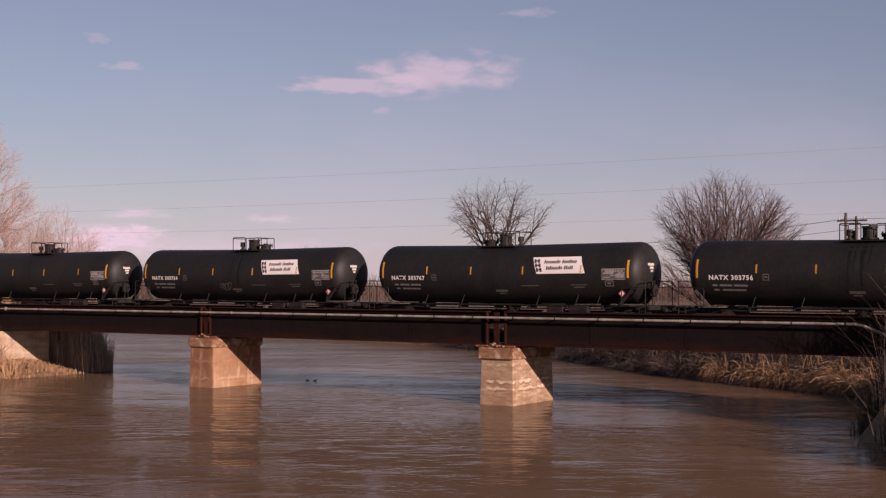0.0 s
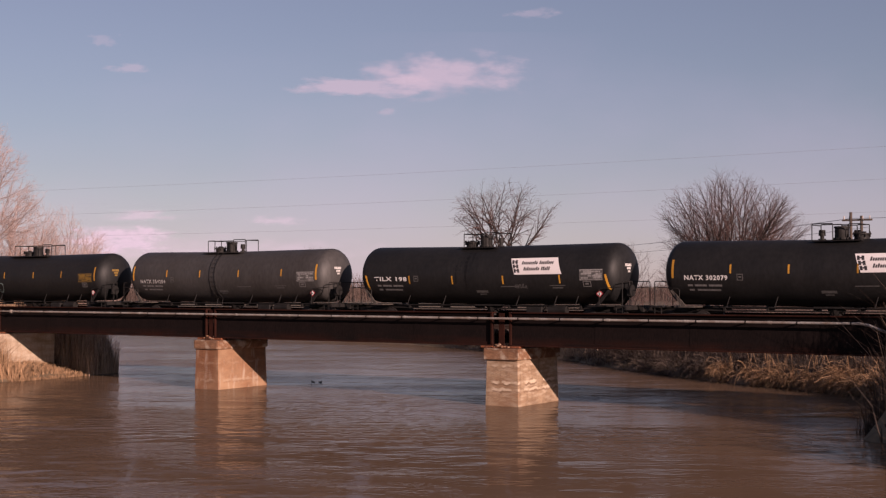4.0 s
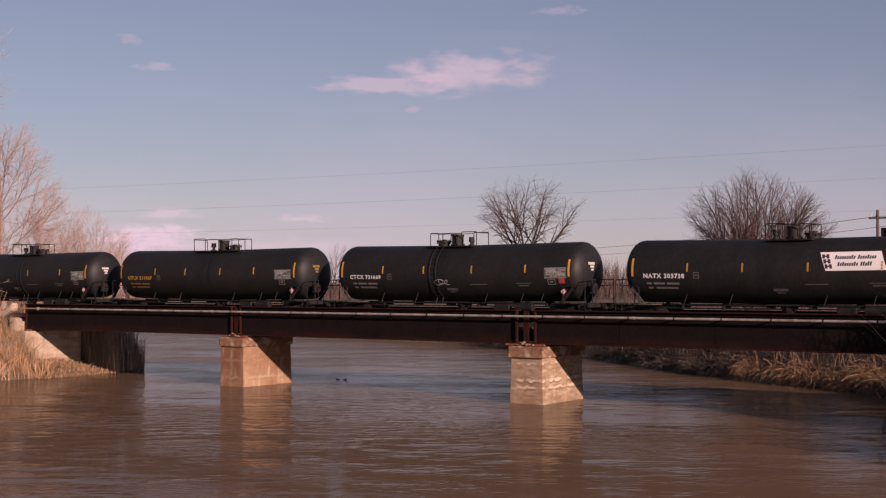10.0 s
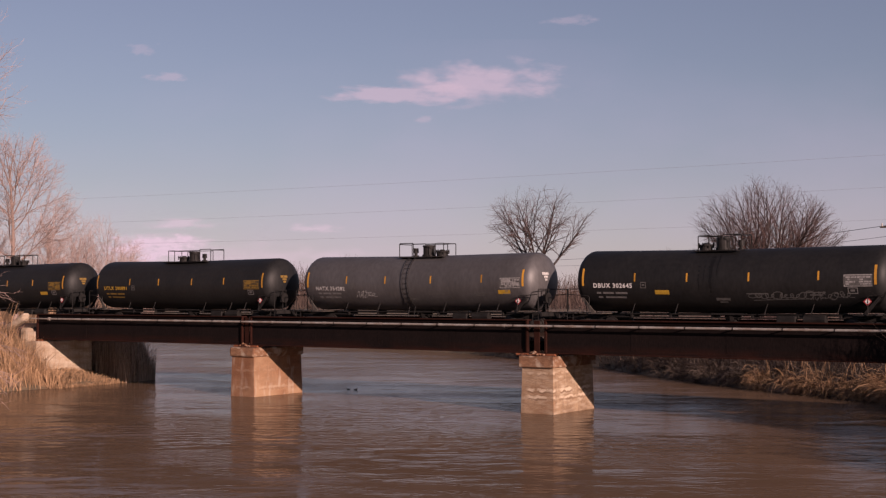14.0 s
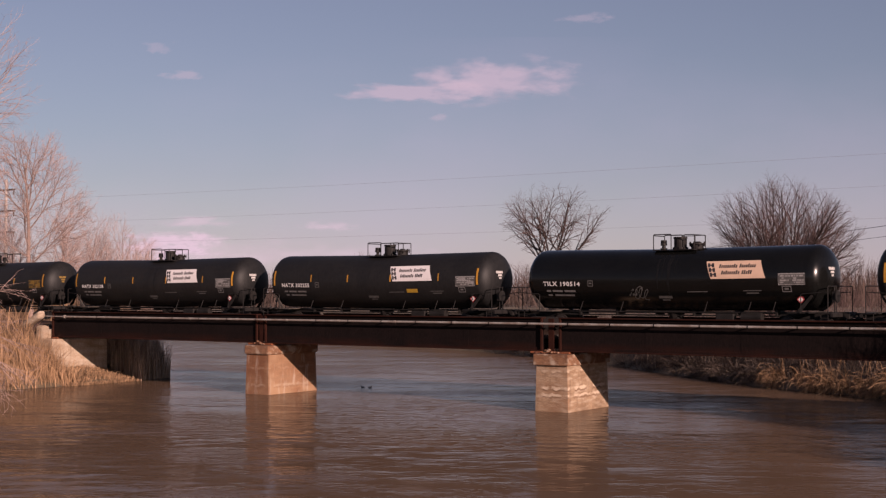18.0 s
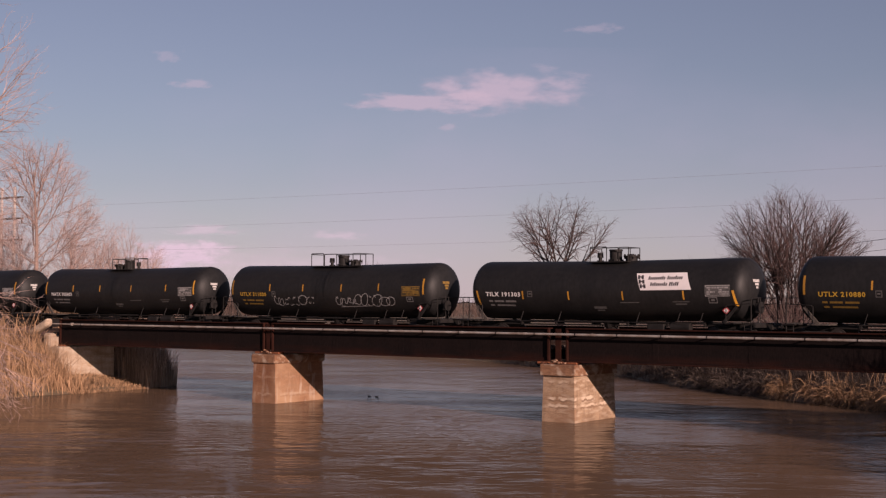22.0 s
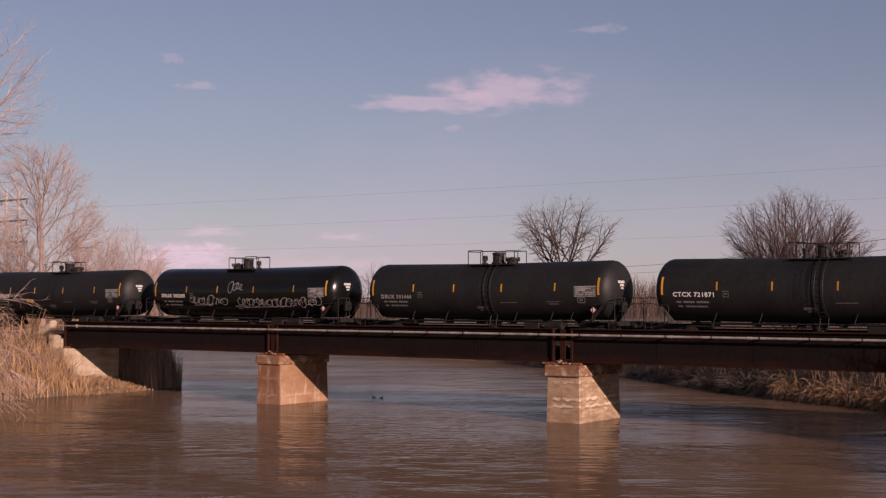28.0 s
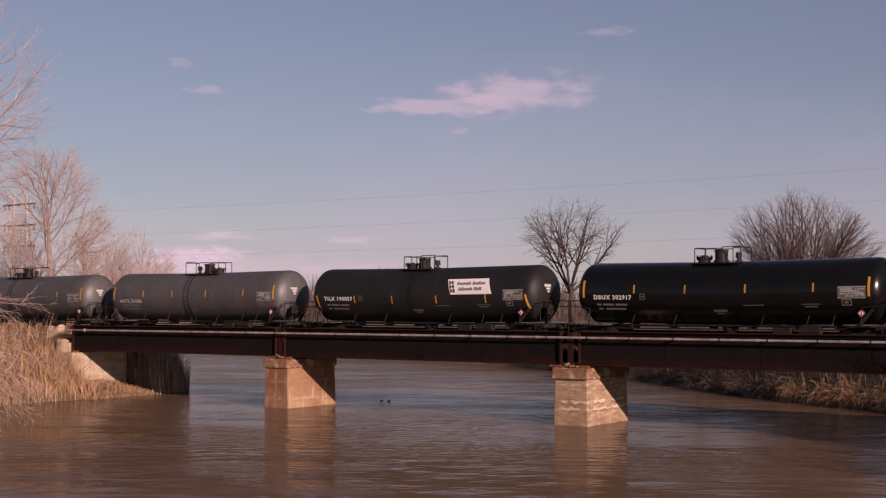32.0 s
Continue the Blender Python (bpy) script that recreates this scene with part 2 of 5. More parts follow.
M_TEAL = mat("pale_teal_spray_paint", (0.26, 0.36, 0.34), 0.6, 0, 0.2, 6, 40, 0.0)
M_SPRAY = mat("white_spray_paint", (0.36, 0.35, 0.34), 0.6, 0, 0.3, 6, 40, 0.0)
M_RED = mat("red_placard_print", (0.42, 0.055, 0.06), 0.5, 0, 0.1, 6, 40, 0.0)
M_SOIL = mat("river_bank_soil", (0.16, 0.115, 0.075), 0.95, 0, 0.4, 0.12, 2.5, 0.6, (0.2, 0.15, 0.09))
M_STRAW = mat("dry_reed_straw", (0.43, 0.26, 0.14), 0.8, 0, 0.3, 0.5, 6, 0.0, island=True)
M_BRUSH = mat("dull_brown_brush", (0.095, 0.062, 0.05), 0.9, 0, 0.3, 0.5, 6, 0.0, island=True)
M_TANGLE = mat("dark_dead_tangle", (0.06, 0.038, 0.028), 0.9, 0, 0.3, 0.5, 6, 0.0, island=True)
M_DULL = mat("dull_dead_reed", (0.2, 0.15, 0.115), 0.9, 0, 0.3, 0.5, 6, 0.0, island=True)
M_UNDER = mat("matted_dead_undergrowth", (0.47, 0.33, 0.23), 0.9, 0, 0.3, 0.5, 6, 0.0, island=True)
M_SCRUB = mat("yellowish_sunlit_scrub", (0.34, 0.215, 0.13), 0.9, 0, 0.3, 0.5, 6, 0.0, island=True)
M_BARK = mat("grey_brown_bark", (0.062, 0.044, 0.04), 0.9, 0, 0.35, 1.0, 10, 0.2)
M_TWIG = mat("fine_reddish_twigs", (0.125, 0.074, 0.066), 0.9, 0, 0.25, 0.6, 6, 0.0, island=True)
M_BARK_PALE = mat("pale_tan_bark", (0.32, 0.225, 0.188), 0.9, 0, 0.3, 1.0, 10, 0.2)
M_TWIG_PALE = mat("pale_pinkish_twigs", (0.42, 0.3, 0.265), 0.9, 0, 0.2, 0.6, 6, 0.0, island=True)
M_POLE = mat("weathered_pole_timber", (0.1, 0.075, 0.06), 0.9, 0, 0.3, 2, 20, 0.2)
M_POLE_PALE = mat("pale_sunlit_pole", (0.5, 0.44, 0.4), 0.8, 0, 0.2, 2, 20, 0.2)
M_WIRE = mat("power_line_wire", (0.18, 0.18, 0.2), 0.6, 0.2, 0.1, 2, 20, 0.0)
M_DUCK = mat("dark_duck_feathers", (0.03, 0.027, 0.025), 0.7, 0, 0.3, 20, 80, 0.1)
M_DUCK_PALE = mat("pale_duck_feathers", (0.3, 0.27, 0.24), 0.7, 0, 0.3, 20, 80, 0.1)


# ---- mesh helpers ----
def mesh_of(name, bm, material, smooth=False):
    me = bpy.data.meshes.new(name)
    bm.to_mesh(me)
    bm.free()
    me.materials.append(material)
    if smooth:
        me.polygons.foreach_set("use_smooth", [True] * len(me.polygons))
    return me


def part(name, bm, material, parent=None, label="", smooth=False):
    """One mesh object, under a thing or a part where a parent is given."""
    ob = new(name, bm if isinstance(bm, bpy.types.Mesh) else mesh_of(name, bm, material, smooth))
    ob.parent = parent
    if label:
        ob["label"] = label
    return ob


def thing(name, label, category, group="", kind="", at=(0, 0, 0)):
    ob = new(name)
    ob.location = at
    ob.empty_display_size = 0.2
    return tagged(ob, label, category, group, kind)


def box(bm, lo, hi, bevel=0.0):
    """An axis-aligned block, with bevelled edges where asked."""
    c = [(a + b) / 2 for a, b in zip(lo, hi)]
    d = [abs(b - a) for a, b in zip(lo, hi)]
    r = bmesh.ops.create_cube(bm, size=1, matrix=Matrix.Translation(c) @ Matrix.Diagonal((*d, 1)))
    if bevel:
        vs = set(r["verts"])
        es = [e for e in bm.edges if e.verts[0] in vs and e.verts[1] in vs]
        bmesh.ops.bevel(bm, geom=es, offset=bevel, segments=2, affect="EDGES", profile=0.5)
    return bm


def tube(bm, a, b, r, r2=None, n=8, caps=True):
    a, b = Vector(a), Vector(b)
    d = b - a
    q = d.to_track_quat("Z", "Y").to_matrix().to_4x4()
    bmesh.ops.create_cone(bm, cap_ends=caps, segments=n, radius1=r, radius2=r if r2 is None else r2, depth=d.length, matrix=Matrix.Translation((a + b) / 2) @ q)
    return bm


def bent(bm, pts, r, n=6):
    """One bent tube along the points, closed at both ends."""
    pts = [Vector(p) for p in pts]
    last = None
    u = (pts[1] - pts[0]).orthogonal().normalized()
    for i, p in enumerate(pts):
        d = (pts[min(i + 1, len(pts) - 1)] - pts[max(i - 1, 0)]).normalized()
        u = (u - d * u.dot(d)).normalized()
        w = d.cross(u)
        ring = [bm.verts.new(p + (u * math.cos(2 * math.pi * k / n) + w * math.sin(2 * math.pi * k / n)) * r) for k in range(n)]
        if last:
            for k in range(n):
                bm.faces.new((last[k], last[(k + 1) % n], ring[(k + 1) % n], ring[k]))
        else:
            bm.faces.new(ring[::-1])
        last = ring
    bm.faces.new(last)
    return bm


def bms():
    return bmesh.new()


def raw(name, verts, faces, material, parent=None, label="", smooth=False):
    me = bpy.data.meshes.new(name)
    me.from_pydata(verts, [], faces)
    me.materials.append(material)
    if smooth:
        me.polygons.foreach_set("use_smooth", [True] * len(me.polygons))
    return part(name, me, material, parent, label)


# ---- ground and river ----
LEFT_BANK = [(-400, 60), (-60, 20), (0, -14), (10, -25), (26, -44), (40, -62), (48, -71.5), (53, -72.8), (58, -73), (63, -74), (66, -74.8), (70, -80.5), (75, -87), (85, -98.5), (95, -110), (110, -136), (140, -300), (200, -520), (2600, -6000)]
RIGHT_BANK = [(-400, 200), (-60, 30), (10, 5), (38, -9.5), (48, -15), (51, -17.2), (60, -19), (66, -19.6), (70, -21.6), (75, -27), (77, -30.5), (80, -36.6), (86.4, -45), (91, -50.9), (98, -59), (110, -78), (125, -115), (150, -190), (200, -330), (2600, -5000)]


def bank(table, y):
    return np.interp(y, [a for a, _ in table], [b for _, b in table])


def ground_height(x, y):
    """Height of the land over the water, which lies at 0."""
    x, y = np.asarray(x, float), np.asarray(y, float)
    inside = np.minimum(x - bank(LEFT_BANK, y), bank(RIGHT_BANK, y) - x)
    out = -inside
    land = np.clip(np.where(out > 0, 0.24, 0.45) * out, -1.6, 0.9) + np.clip((out - 2) * 0.12, 0, 1.4)
    wave = 0.12 * np.sin(x * 0.9 + 1.3 * np.sin(y * 0.5)) + 0.1 * np.sin(y * 1.1 + x * 0.35)
    land = land + np.where(out > 0.3, wave, 0)
    off = np.abs(y - 61.36)
    fill = 3.35 - np.clip(off - 3.2, 0, 50) * 0.62
    on_land = np.clip((np.maximum(-77.2 - x, x + 19.5)) / 1.5, 0, 1)
    return np.where(on_land > 0, np.maximum(land, fill * on_land + land * (1 - on_land)), land)


def axis(stops):
    out = []
    for a, b, n in stops:
        out += list(np.linspace(a, b, n, endpoint=False))
    return np.array(out + [stops[-1][1]])


gx = axis([(-3000, -700, 8), (-700, -180, 40), (-180, -95, 40), (-95, 0, 100), (0, 60, 20), (60, 500, 25), (500, 3000, 8)])
gy = axis([(-1500, -100, 10), (-100, 20, 30), (20, 50, 26), (50, 110, 80), (110, 180, 45), (180, 500, 40), (500, 3000, 12)])
X, Y = np.meshgrid(gx, gy)
Z = ground_height(X, Y)
nx = len(gx)
gv = np.stack([X, Y, Z], -1).reshape(-1, 3).tolist()
gf = [(j * nx + i, j * nx + i + 1, (j + 1) * nx + i + 1, (j + 1) * nx + i) for j in range(len(gy) - 1) for i in range(nx - 1)]
tagged(raw("ground", gv, gf, M_SOIL, smooth=True), "brown early spring river banks and flat fields", "ground", kind="structure")

M_WATER = bpy.data.materials.new("muddy_river_water")
M_WATER.use_nodes = True
wt = M_WATER.node_tree
wt.nodes.remove(wt.nodes["Principled BSDF"])
w_silt, w_gloss, w_mix, w_fres = (wt.nodes.new("ShaderNode" + k) for k in ("BsdfDiffuse", "BsdfGlossy", "MixShader", "Fresnel"))
w_gloss.inputs["Roughness"].default_value = 0.08
w_fres.inputs["IOR"].default_value = 1.33
w_coat = wt.nodes.new("ShaderNodeMapRange")
w_coat.inputs[1].default_value, w_coat.inputs[2].default_value = 0.1, 1.0
w_coat.inputs[3].default_value, w_coat.inputs[4].default_value = 0.02, 0.69
wt.links.new(w_fres.outputs[0], w_coat.inputs[0])
wt.links.new(w_coat.outputs[0], w_mix.inputs[0])
wt.links.new(w_silt.outputs[0], w_mix.inputs[1])
wt.links.new(w_gloss.outputs[0], w_mix.inputs[2])
wt.links.new(w_mix.outputs[0], wt.nodes["Material Output"].inputs[0])
wco = wt.nodes.new("ShaderNodeTexCoord")


def ripple(scale, stretch, turn, detail):
    mp = wt.nodes.new("ShaderNodeMapping")
    mp.vector_type = "TEXTURE"
    mp.inputs["Scale"].default_value = stretch
    mp.inputs["Rotation"].default_value = (0, 0, radians(turn))
    nz = wt.nodes.new("ShaderNodeTexNoise")
    nz.inputs["Scale"].default_value, nz.inputs["Detail"].default_value = scale, detail
    wt.links.new(wco.outputs["Object"], mp.inputs[0])
    wt.links.new(mp.outputs[0], nz.inputs["Vector"])
    return nz.outputs[0]


def blend(kind, a, b, c=None):
    k = wt.nodes.new("ShaderNodeMath")
    k.operation = kind
    for i, v in enumerate((a, b, c)):
        if v is None:
            continue
        if isinstance(v, (int, float)):
            k.inputs[i].default_value = v
        else:
            wt.links.new(v, k.inputs[i])
    return k.outputs[0]


swell = ripple(0.5, (1.5, 1, 1), 35, 1.2)
chop = ripple(1.15, (1.8, 1, 1), 37, 2.0)
fret = ripple(3.2, (1.6, 1, 1), 44, 2)
calm = ripple(0.075, (1.9, 1, 1), 35, 2.5)
gust = ripple(0.16, (1.5, 1, 1), 20, 3)
chop_mask = blend("SMOOTH_MAX", blend("MULTIPLY_ADD", calm, 6.5, -3.05), 0.12, 0.2)
fret_mask = blend("SMOOTH_MAX", blend("MULTIPLY_ADD", gust, 6.0, -2.75), 0.2, 0.2)
chopped = blend("ADD", blend("MULTIPLY", blend("MULTIPLY", chop, chop_mask), 0.46), blend("MULTIPLY", blend("MULTIPLY", fret, fret_mask), 0.1))
height = blend("ADD", blend("MULTIPLY", swell, 0.15), chopped)
wbump = wt.nodes.new("ShaderNodeBump")
wbump.inputs["Strength"].default_value, wbump.inputs["Distance"].default_value = 1.0, 0.4
wt.links.new(height, wbump.inputs["Height"])
for w_node in (w_gloss, w_fres):
    wt.links.new(wbump.outputs[0], w_node.inputs["Normal"])
silt = wt.nodes.new("ShaderNodeValToRGB")
silt.color_ramp.elements[0].color = (0.17, 0.107, 0.067, 1)
silt.color_ramp.elements[1].color = (0.203, 0.13, 0.084, 1)
wt.links.new(calm, silt.inputs[0])
wt.links.new(silt.outputs[0], w_silt.inputs["Color"])
wbm = bms()
bmesh.ops.create_grid(wbm, x_segments=1, y_segments=1, size=1500)
water = part("water", wbm, M_WATER)
water.location = (-400, 400, 0)
tagged(water, "muddy brown river water with wind ripples", "river", kind="structure")

# ---- bridge ----
TRACK_Y, RAIL_Z, DECK_Z = 61.36, 3.85, 3.45
NEAR_Y, FAR_Y = 58.86, 63.86
SPANS = [(-77.6, -58.75), (-58.15, -39.1), (-38.12, -18.6)]


def girder(parent, x0, x1, y, name):
    g = part(name, box(bms(), (x0, y - 0.012, 2.95), (x1, y + 0.012, 4.5)), M_RUST, parent)
    part("top_flange", box(bms(), (x0, y - 0.2, 4.5), (x1, y + 0.2, 4.56), 0.008), M_FLANGE, g, "reddish rusted top flange")
    part("bottom_flange", box(bms(), (x0, y - 0.2, 2.9), (x1, y + 0.2, 2.95), 0.008), M_FLANGE, g, "reddish rusted bottom flange")
    part("flange_angle", box(bms(), (x0, y - 0.05, 4.36), (x1, y - 0.013, 4.499)), M_RUST, g)
    part("flange_angle", box(bms(), (x0, y - 0.05, 2.951), (x1, y - 0.013, 3.09)), M_RUST, g)
    for x in (x0, x1):
        s = 1 if x == x0 else -1
        part("end_stiffener", box(bms(), (x + s * 0.002, y - 0.17, 2.952), (x + s * 0.1, y - 0.052, 4.498), 0.006), M_FLANGE, g)
    n = 4
    for i in range(1, n):
        x = x0 + (x1 - x0) * i / n
        part("splice_plate", box(bms(), (x - 0.16, y - 0.024, 3.1), (x + 0.16, y - 0.0125, 4.35)), M_RUST, g)
    return g


for i, (x0, x1) in enumerate(SPANS):
    span = thing("bridge_span", "rust-brown riveted plate girder railway bridge span on concrete piers", "bridge", "bridge spans")
    girder(span, x0, x1, NEAR_Y, "near_girder")
    girder(span, x0, x1, FAR_Y, "far_girder")
    n = 6
    for k in range(n + 1):
        x = x0 + 0.4 + (x1 - x0 - 0.8) * k / n
        part("floor_beam", box(bms(), (x - 0.12, NEAR_Y + 0.03, 2.97), (x + 0.12, FAR_Y - 0.06, 3.3)), M_RUST, span)
    for s in (-0.75, 0.75):
        part("stringer", box(bms(), (x0, TRACK_Y + s - 0.1, 3.302), (x1, TRACK_Y + s + 0.1, 3.44)), M_RUST, span)
    for x, e in ((x0 + 0.35, 1), (x1 - 0.35, -1)):
        for y in (NEAR_Y, FAR_Y):
            part("bearing_shoe", box(bms(), (x - 0.3, y - 0.24, 2.8), (x + 0.3, y + 0.24, 2.898), 0.02), M_ORANGE, span, "orange rust-flaked bearing shoe")

# timbers and rails run the whole line
tie_bm = box(bms(), (-0.11, -1.3, 3.45), (0.11, 1.3, 3.66), 0.01)
tie_me = mesh_of("tie", tie_bm, M_TIE)
track = thing("railway_track", "worn steel rails on dark creosoted timbers", "railway track", kind="structure")
for k in range(120):
    o = part("tie", tie_me, M_TIE, track)
    o.location = (-80 + k * 0.52, TRACK_Y, 0)
for s in (-0.75, 0.75):
    b = bms()
    box(b, (-900, TRACK_Y + s - 0.07, 3.661), (900, TRACK_Y + s + 0.07, 3.69))
    box(b, (-900, TRACK_Y + s - 0.012, 3.69), (900, TRACK_Y + s + 0.012, 3.8))
    box(b, (-900, TRACK_Y + s - 0.037, 3.8), (900, TRACK_Y + s + 0.037, RAIL_Z))
    part("rail", b, M_RAIL, track)
tie_far = bms()
for a, e in ((-700, -80), (-17, 500)):
    x = a
    while x < e:
        box(tie_far, (x - 0.11, TRACK_Y - 1.3, 3.45), (x + 0.11, TRACK_Y + 1.3, 3.66))
        x += 1.04
tagged(part("far_ties", tie_far, M_TIE, track), kind="stuff")


# piers, set a little askew to follow the stream
SKEW = 0.1


def pier(x0, x1, y0, y1, round_cap, concrete):
    p = thing("bridge_pier", "stained concrete bridge pier with a projecting cap, standing in the river", "bridge pier", "bridge piers", at=((x0 + x1) / 2, (y0 + y1) / 2, 0))
    hx, hy = (x1 - x0) / 2, (y1 - y0) / 2
    b = bms()
    r = bmesh.ops.create_cube(b, size=1)
    for v in r["verts"]:
        t = 0.94 if v.co.z > 0 else 1.06
        v.co = Vector((v.co.x * 2 * hx * t, v.co.y * 2 * hy * (1 + (t - 1) * 0.35), 2.27 if v.co.z > 0 else -2.0))
    bmesh.ops.subdivide_edges(b, edges=b.edges[:], cuts=7, use_grid_fill=True)
    for v in b.verts:
        k = noise.noise(v.co * 1.7) * 0.006
        v.co += Vector((math.copysign(k, v.co.x) - SKEW * (v.co.y + hy), math.copysign(k, v.co.y), 0))
    part("shaft", b, concrete, p)
    b = box(bms(), (-hx - 0.07, -hy - 0.1, 2.25), (hx + 0.07, hy + 0.1, 2.79), 0.12 if round_cap else 0.03)
    for v in b.verts:
        v.co.x -= SKEW * (v.co.y + hy)
    part("cap", b, M_CONC_CAP, p, "brown rust-stained cap")
    return p


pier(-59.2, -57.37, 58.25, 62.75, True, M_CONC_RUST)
pier(-39.2, -37.32, 58.25, 62.75, False, M_CONC)
for x in (-58.45, -38.6):
    post = thing("bridge_post", "rusted steel post between two girder ends on a pier", "post", "bridge posts", at=(x, 58.8, 2.79))
    part("web", box(bms(), (-0.16, -0.05, 0), (0.16, 0.0, 1.72), 0.01), M_FLANGE, post)
    part("foot", box(bms(), (-0.28, -0.2, 0.0), (0.28, 0.2, 0.12), 0.02), M_ORANGE, post, "orange rusted foot plate")

rubble_rnd = random.Random(17)
for x in (-58.35, -38.5):
    heap = thing("rubble_heap", "heap of rust flakes and brown stones on a pier cap", "rubble", "rubble on the pier caps", at=(x, 58.35, 2.79))
    for k in range(22):
        b = bms()
        bmesh.ops.create_icosphere(b, subdivisions=1, radius=1)
        r = rubble_rnd.uniform(0.035, 0.09)
        off = Vector((rubble_rnd.gauss(0, 0.32), rubble_rnd.uniform(-0.12, 0.12), 0))
        rise = max(0.0, 0.2 - abs(off.x) * 0.35) * rubble_rnd.random()
        for v in b.verts:
            v.co = Vector((v.co.x * r * 1.3, v.co.y * r, v.co.z * r * 0.75)) * rubble_rnd.uniform(0.8, 1.15) + off + Vector((0, 0, r * 0.6 + rise))
        part("stone", b, M_CONC_RUST if rubble_rnd.random() < 0.4 else M_FLAKE, heap)

# the service pipe on the river side
pipe = thing("service_pipe", "pale weathered steel pipe strapped along the girder", "pipe")
PX = [-75.9] + [-75.9 + 3.95 * k for k in range(1, 14)] + [-20.6]
for a, b in zip(PX, PX[1:]):
    part("pipe_length", tube(bms(), (a + 0.02, 58.42, 4.25), (b - 0.02, 58.42, 4.25), 0.056, None, 14), M_PIPE, pipe, smooth=False)
    part("coupling", tube(bms(), (b - 0.09, 58.42, 4.25), (b + 0.09, 58.42, 4.25), 0.066, None, 14), M_PIPE, pipe)
for k in range(24):
    x = -75.0 + 2.35 * k
    b = tube(bms(), (x - 0.03, 58.42, 4.25), (x + 0.03, 58.42, 4.25), 0.064, None, 12)
    box(b, (x - 0.03, 58.47, 4.22), (x + 0.03, 58.846, 4.27))
    part("strap", b, M_STEEL, pipe)
part("pipe_bend", bent(bms(), [(-20.6, 58.42, 4.25), (-20.2, 58.42, 4.19), (-19.2, 58.42, 3.8), (-17.5, 58.42, 3.0), (-16.4, 58.42, 2.2)], 0.056, 12), M_PIPE, pipe)
part("end_flange", tube(bms(), (-76.0, 58.42, 4.25), (-75.86, 58.42, 4.25), 0.1, None, 14), M_PIPE, pipe)
part("thin_pipe", tube(bms(), (-78.5, 58.42, 4.27), (-76.0, 58.42, 4.25), 0.04, None, 8), M_PIPE, pipe)

# abutments
ab = thing("west_abutment", "weathered concrete bridge abutment with a sloping coping block", "abutment")
b = box(bms(), (-80.5, 58.05, -1.2), (-76.7, 62.55, 2.79), 0.06)
part("breast_wall", b, M_CONC_PALE, ab)
part("back_wall", box(bms(), (-80.5, 58.6, 2.79), (-77.75, 64.2, 3.4), 0.03), M_CONC_PALE, ab)
b = bms()
r = bmesh.ops.create_cube(b, size=1)
for v in r["verts"]:
    s = v.co.x + 0.5
    v.co = Vector((-79.7 + 1.95 * s, 57.75 + (v.co.y + 0.5) * 0.6, 3.3 + 0.85 * s + (v.co.z + 0.5) * 0.52))
bmesh.ops.bevel(b, geom=b.edges[:], offset=0.2, segments=4, affect="EDGES", profile=0.5)
part("coping", b, M_CONC_PALE, ab, "pale sloping concrete coping")
b = box(bms(), (-78.5, 58.02, 2.7), (-77.62, 58.6, 3.66), 0.2)
part("wing_wall", b, M_CONC_PALE, ab)
eb = thing("east_abutment", "shaded concrete bridge abutment on the far river bank", "abutment")
part("breast_wall", box(bms(), (-19.4, 58.2, -1.2), (-15.5, 64.4, 2.79), 0.04), M_CONC, eb)
part("back_wall", box(bms(), (-18.5, 58.7, 2.79), (-15.5, 64.2, 3.4), 0.03), M_CONC, eb)

# ---- the train ----
PITCH, FIRST_LEFT, TANK_LEN, TANK_R, TANK_Z = 18.12, -29.15, 16.05, 1.49, 2.6
HALF = TANK_LEN / 2


def dip(x):
    """The two halves of the shell slope down a little to the outlet."""
    return 0.075 * (1 - min(abs(x), 8.0) / 8.0)


def on_tank(x, z, proud=0.006):
    """A place on the river side of the shell, z metres over the rail."""
    zc = TANK_Z - dip(x)
    d = max(-1.4, min(1.4, z - TANK_Z))
    r = TANK_R
    e = HALF - 0.75
    if abs(x) > e:
        r = TANK_R * math.sqrt(max(0.02, 1 - ((abs(x) - e) / 0.75) ** 2))
    r += proud
    return Vector((x, -math.sqrt(max(0.01, r * r - d * d)), zc + d))


def patch(x0, x1, z0, z1, skew=0.0, nx=2, nz=4, proud=0.006):
    """A curved plate that hugs the shell; skew moves its top sideways."""
    b = bms()
    grid = []
    for j in range(nz + 1):
        f = j / nz
        z = z0 + (z1 - z0) * f
        grid.append([b.verts.new(on_tank(x0 + (x1 - x0) * i / nx + skew * f, z, proud)) for i in range(nx + 1)])
    for j in range(nz):
        for i in range(nx):
            b.faces.new((grid[j][i], grid[j][i + 1], grid[j + 1][i + 1], grid[j + 1][i]))
    return b


def plates(rects, proud=0.006):
    """Several curved plates in one mesh."""
    b = bms()
    for x0, x1, z0, z1 in rects:
        q = [b.verts.new(on_tank(x, z, proud)) for x, z in ((x0, z0), (x1, z0), (x1, z1), (x0, z1))]
        b.faces.new(q)
    return b


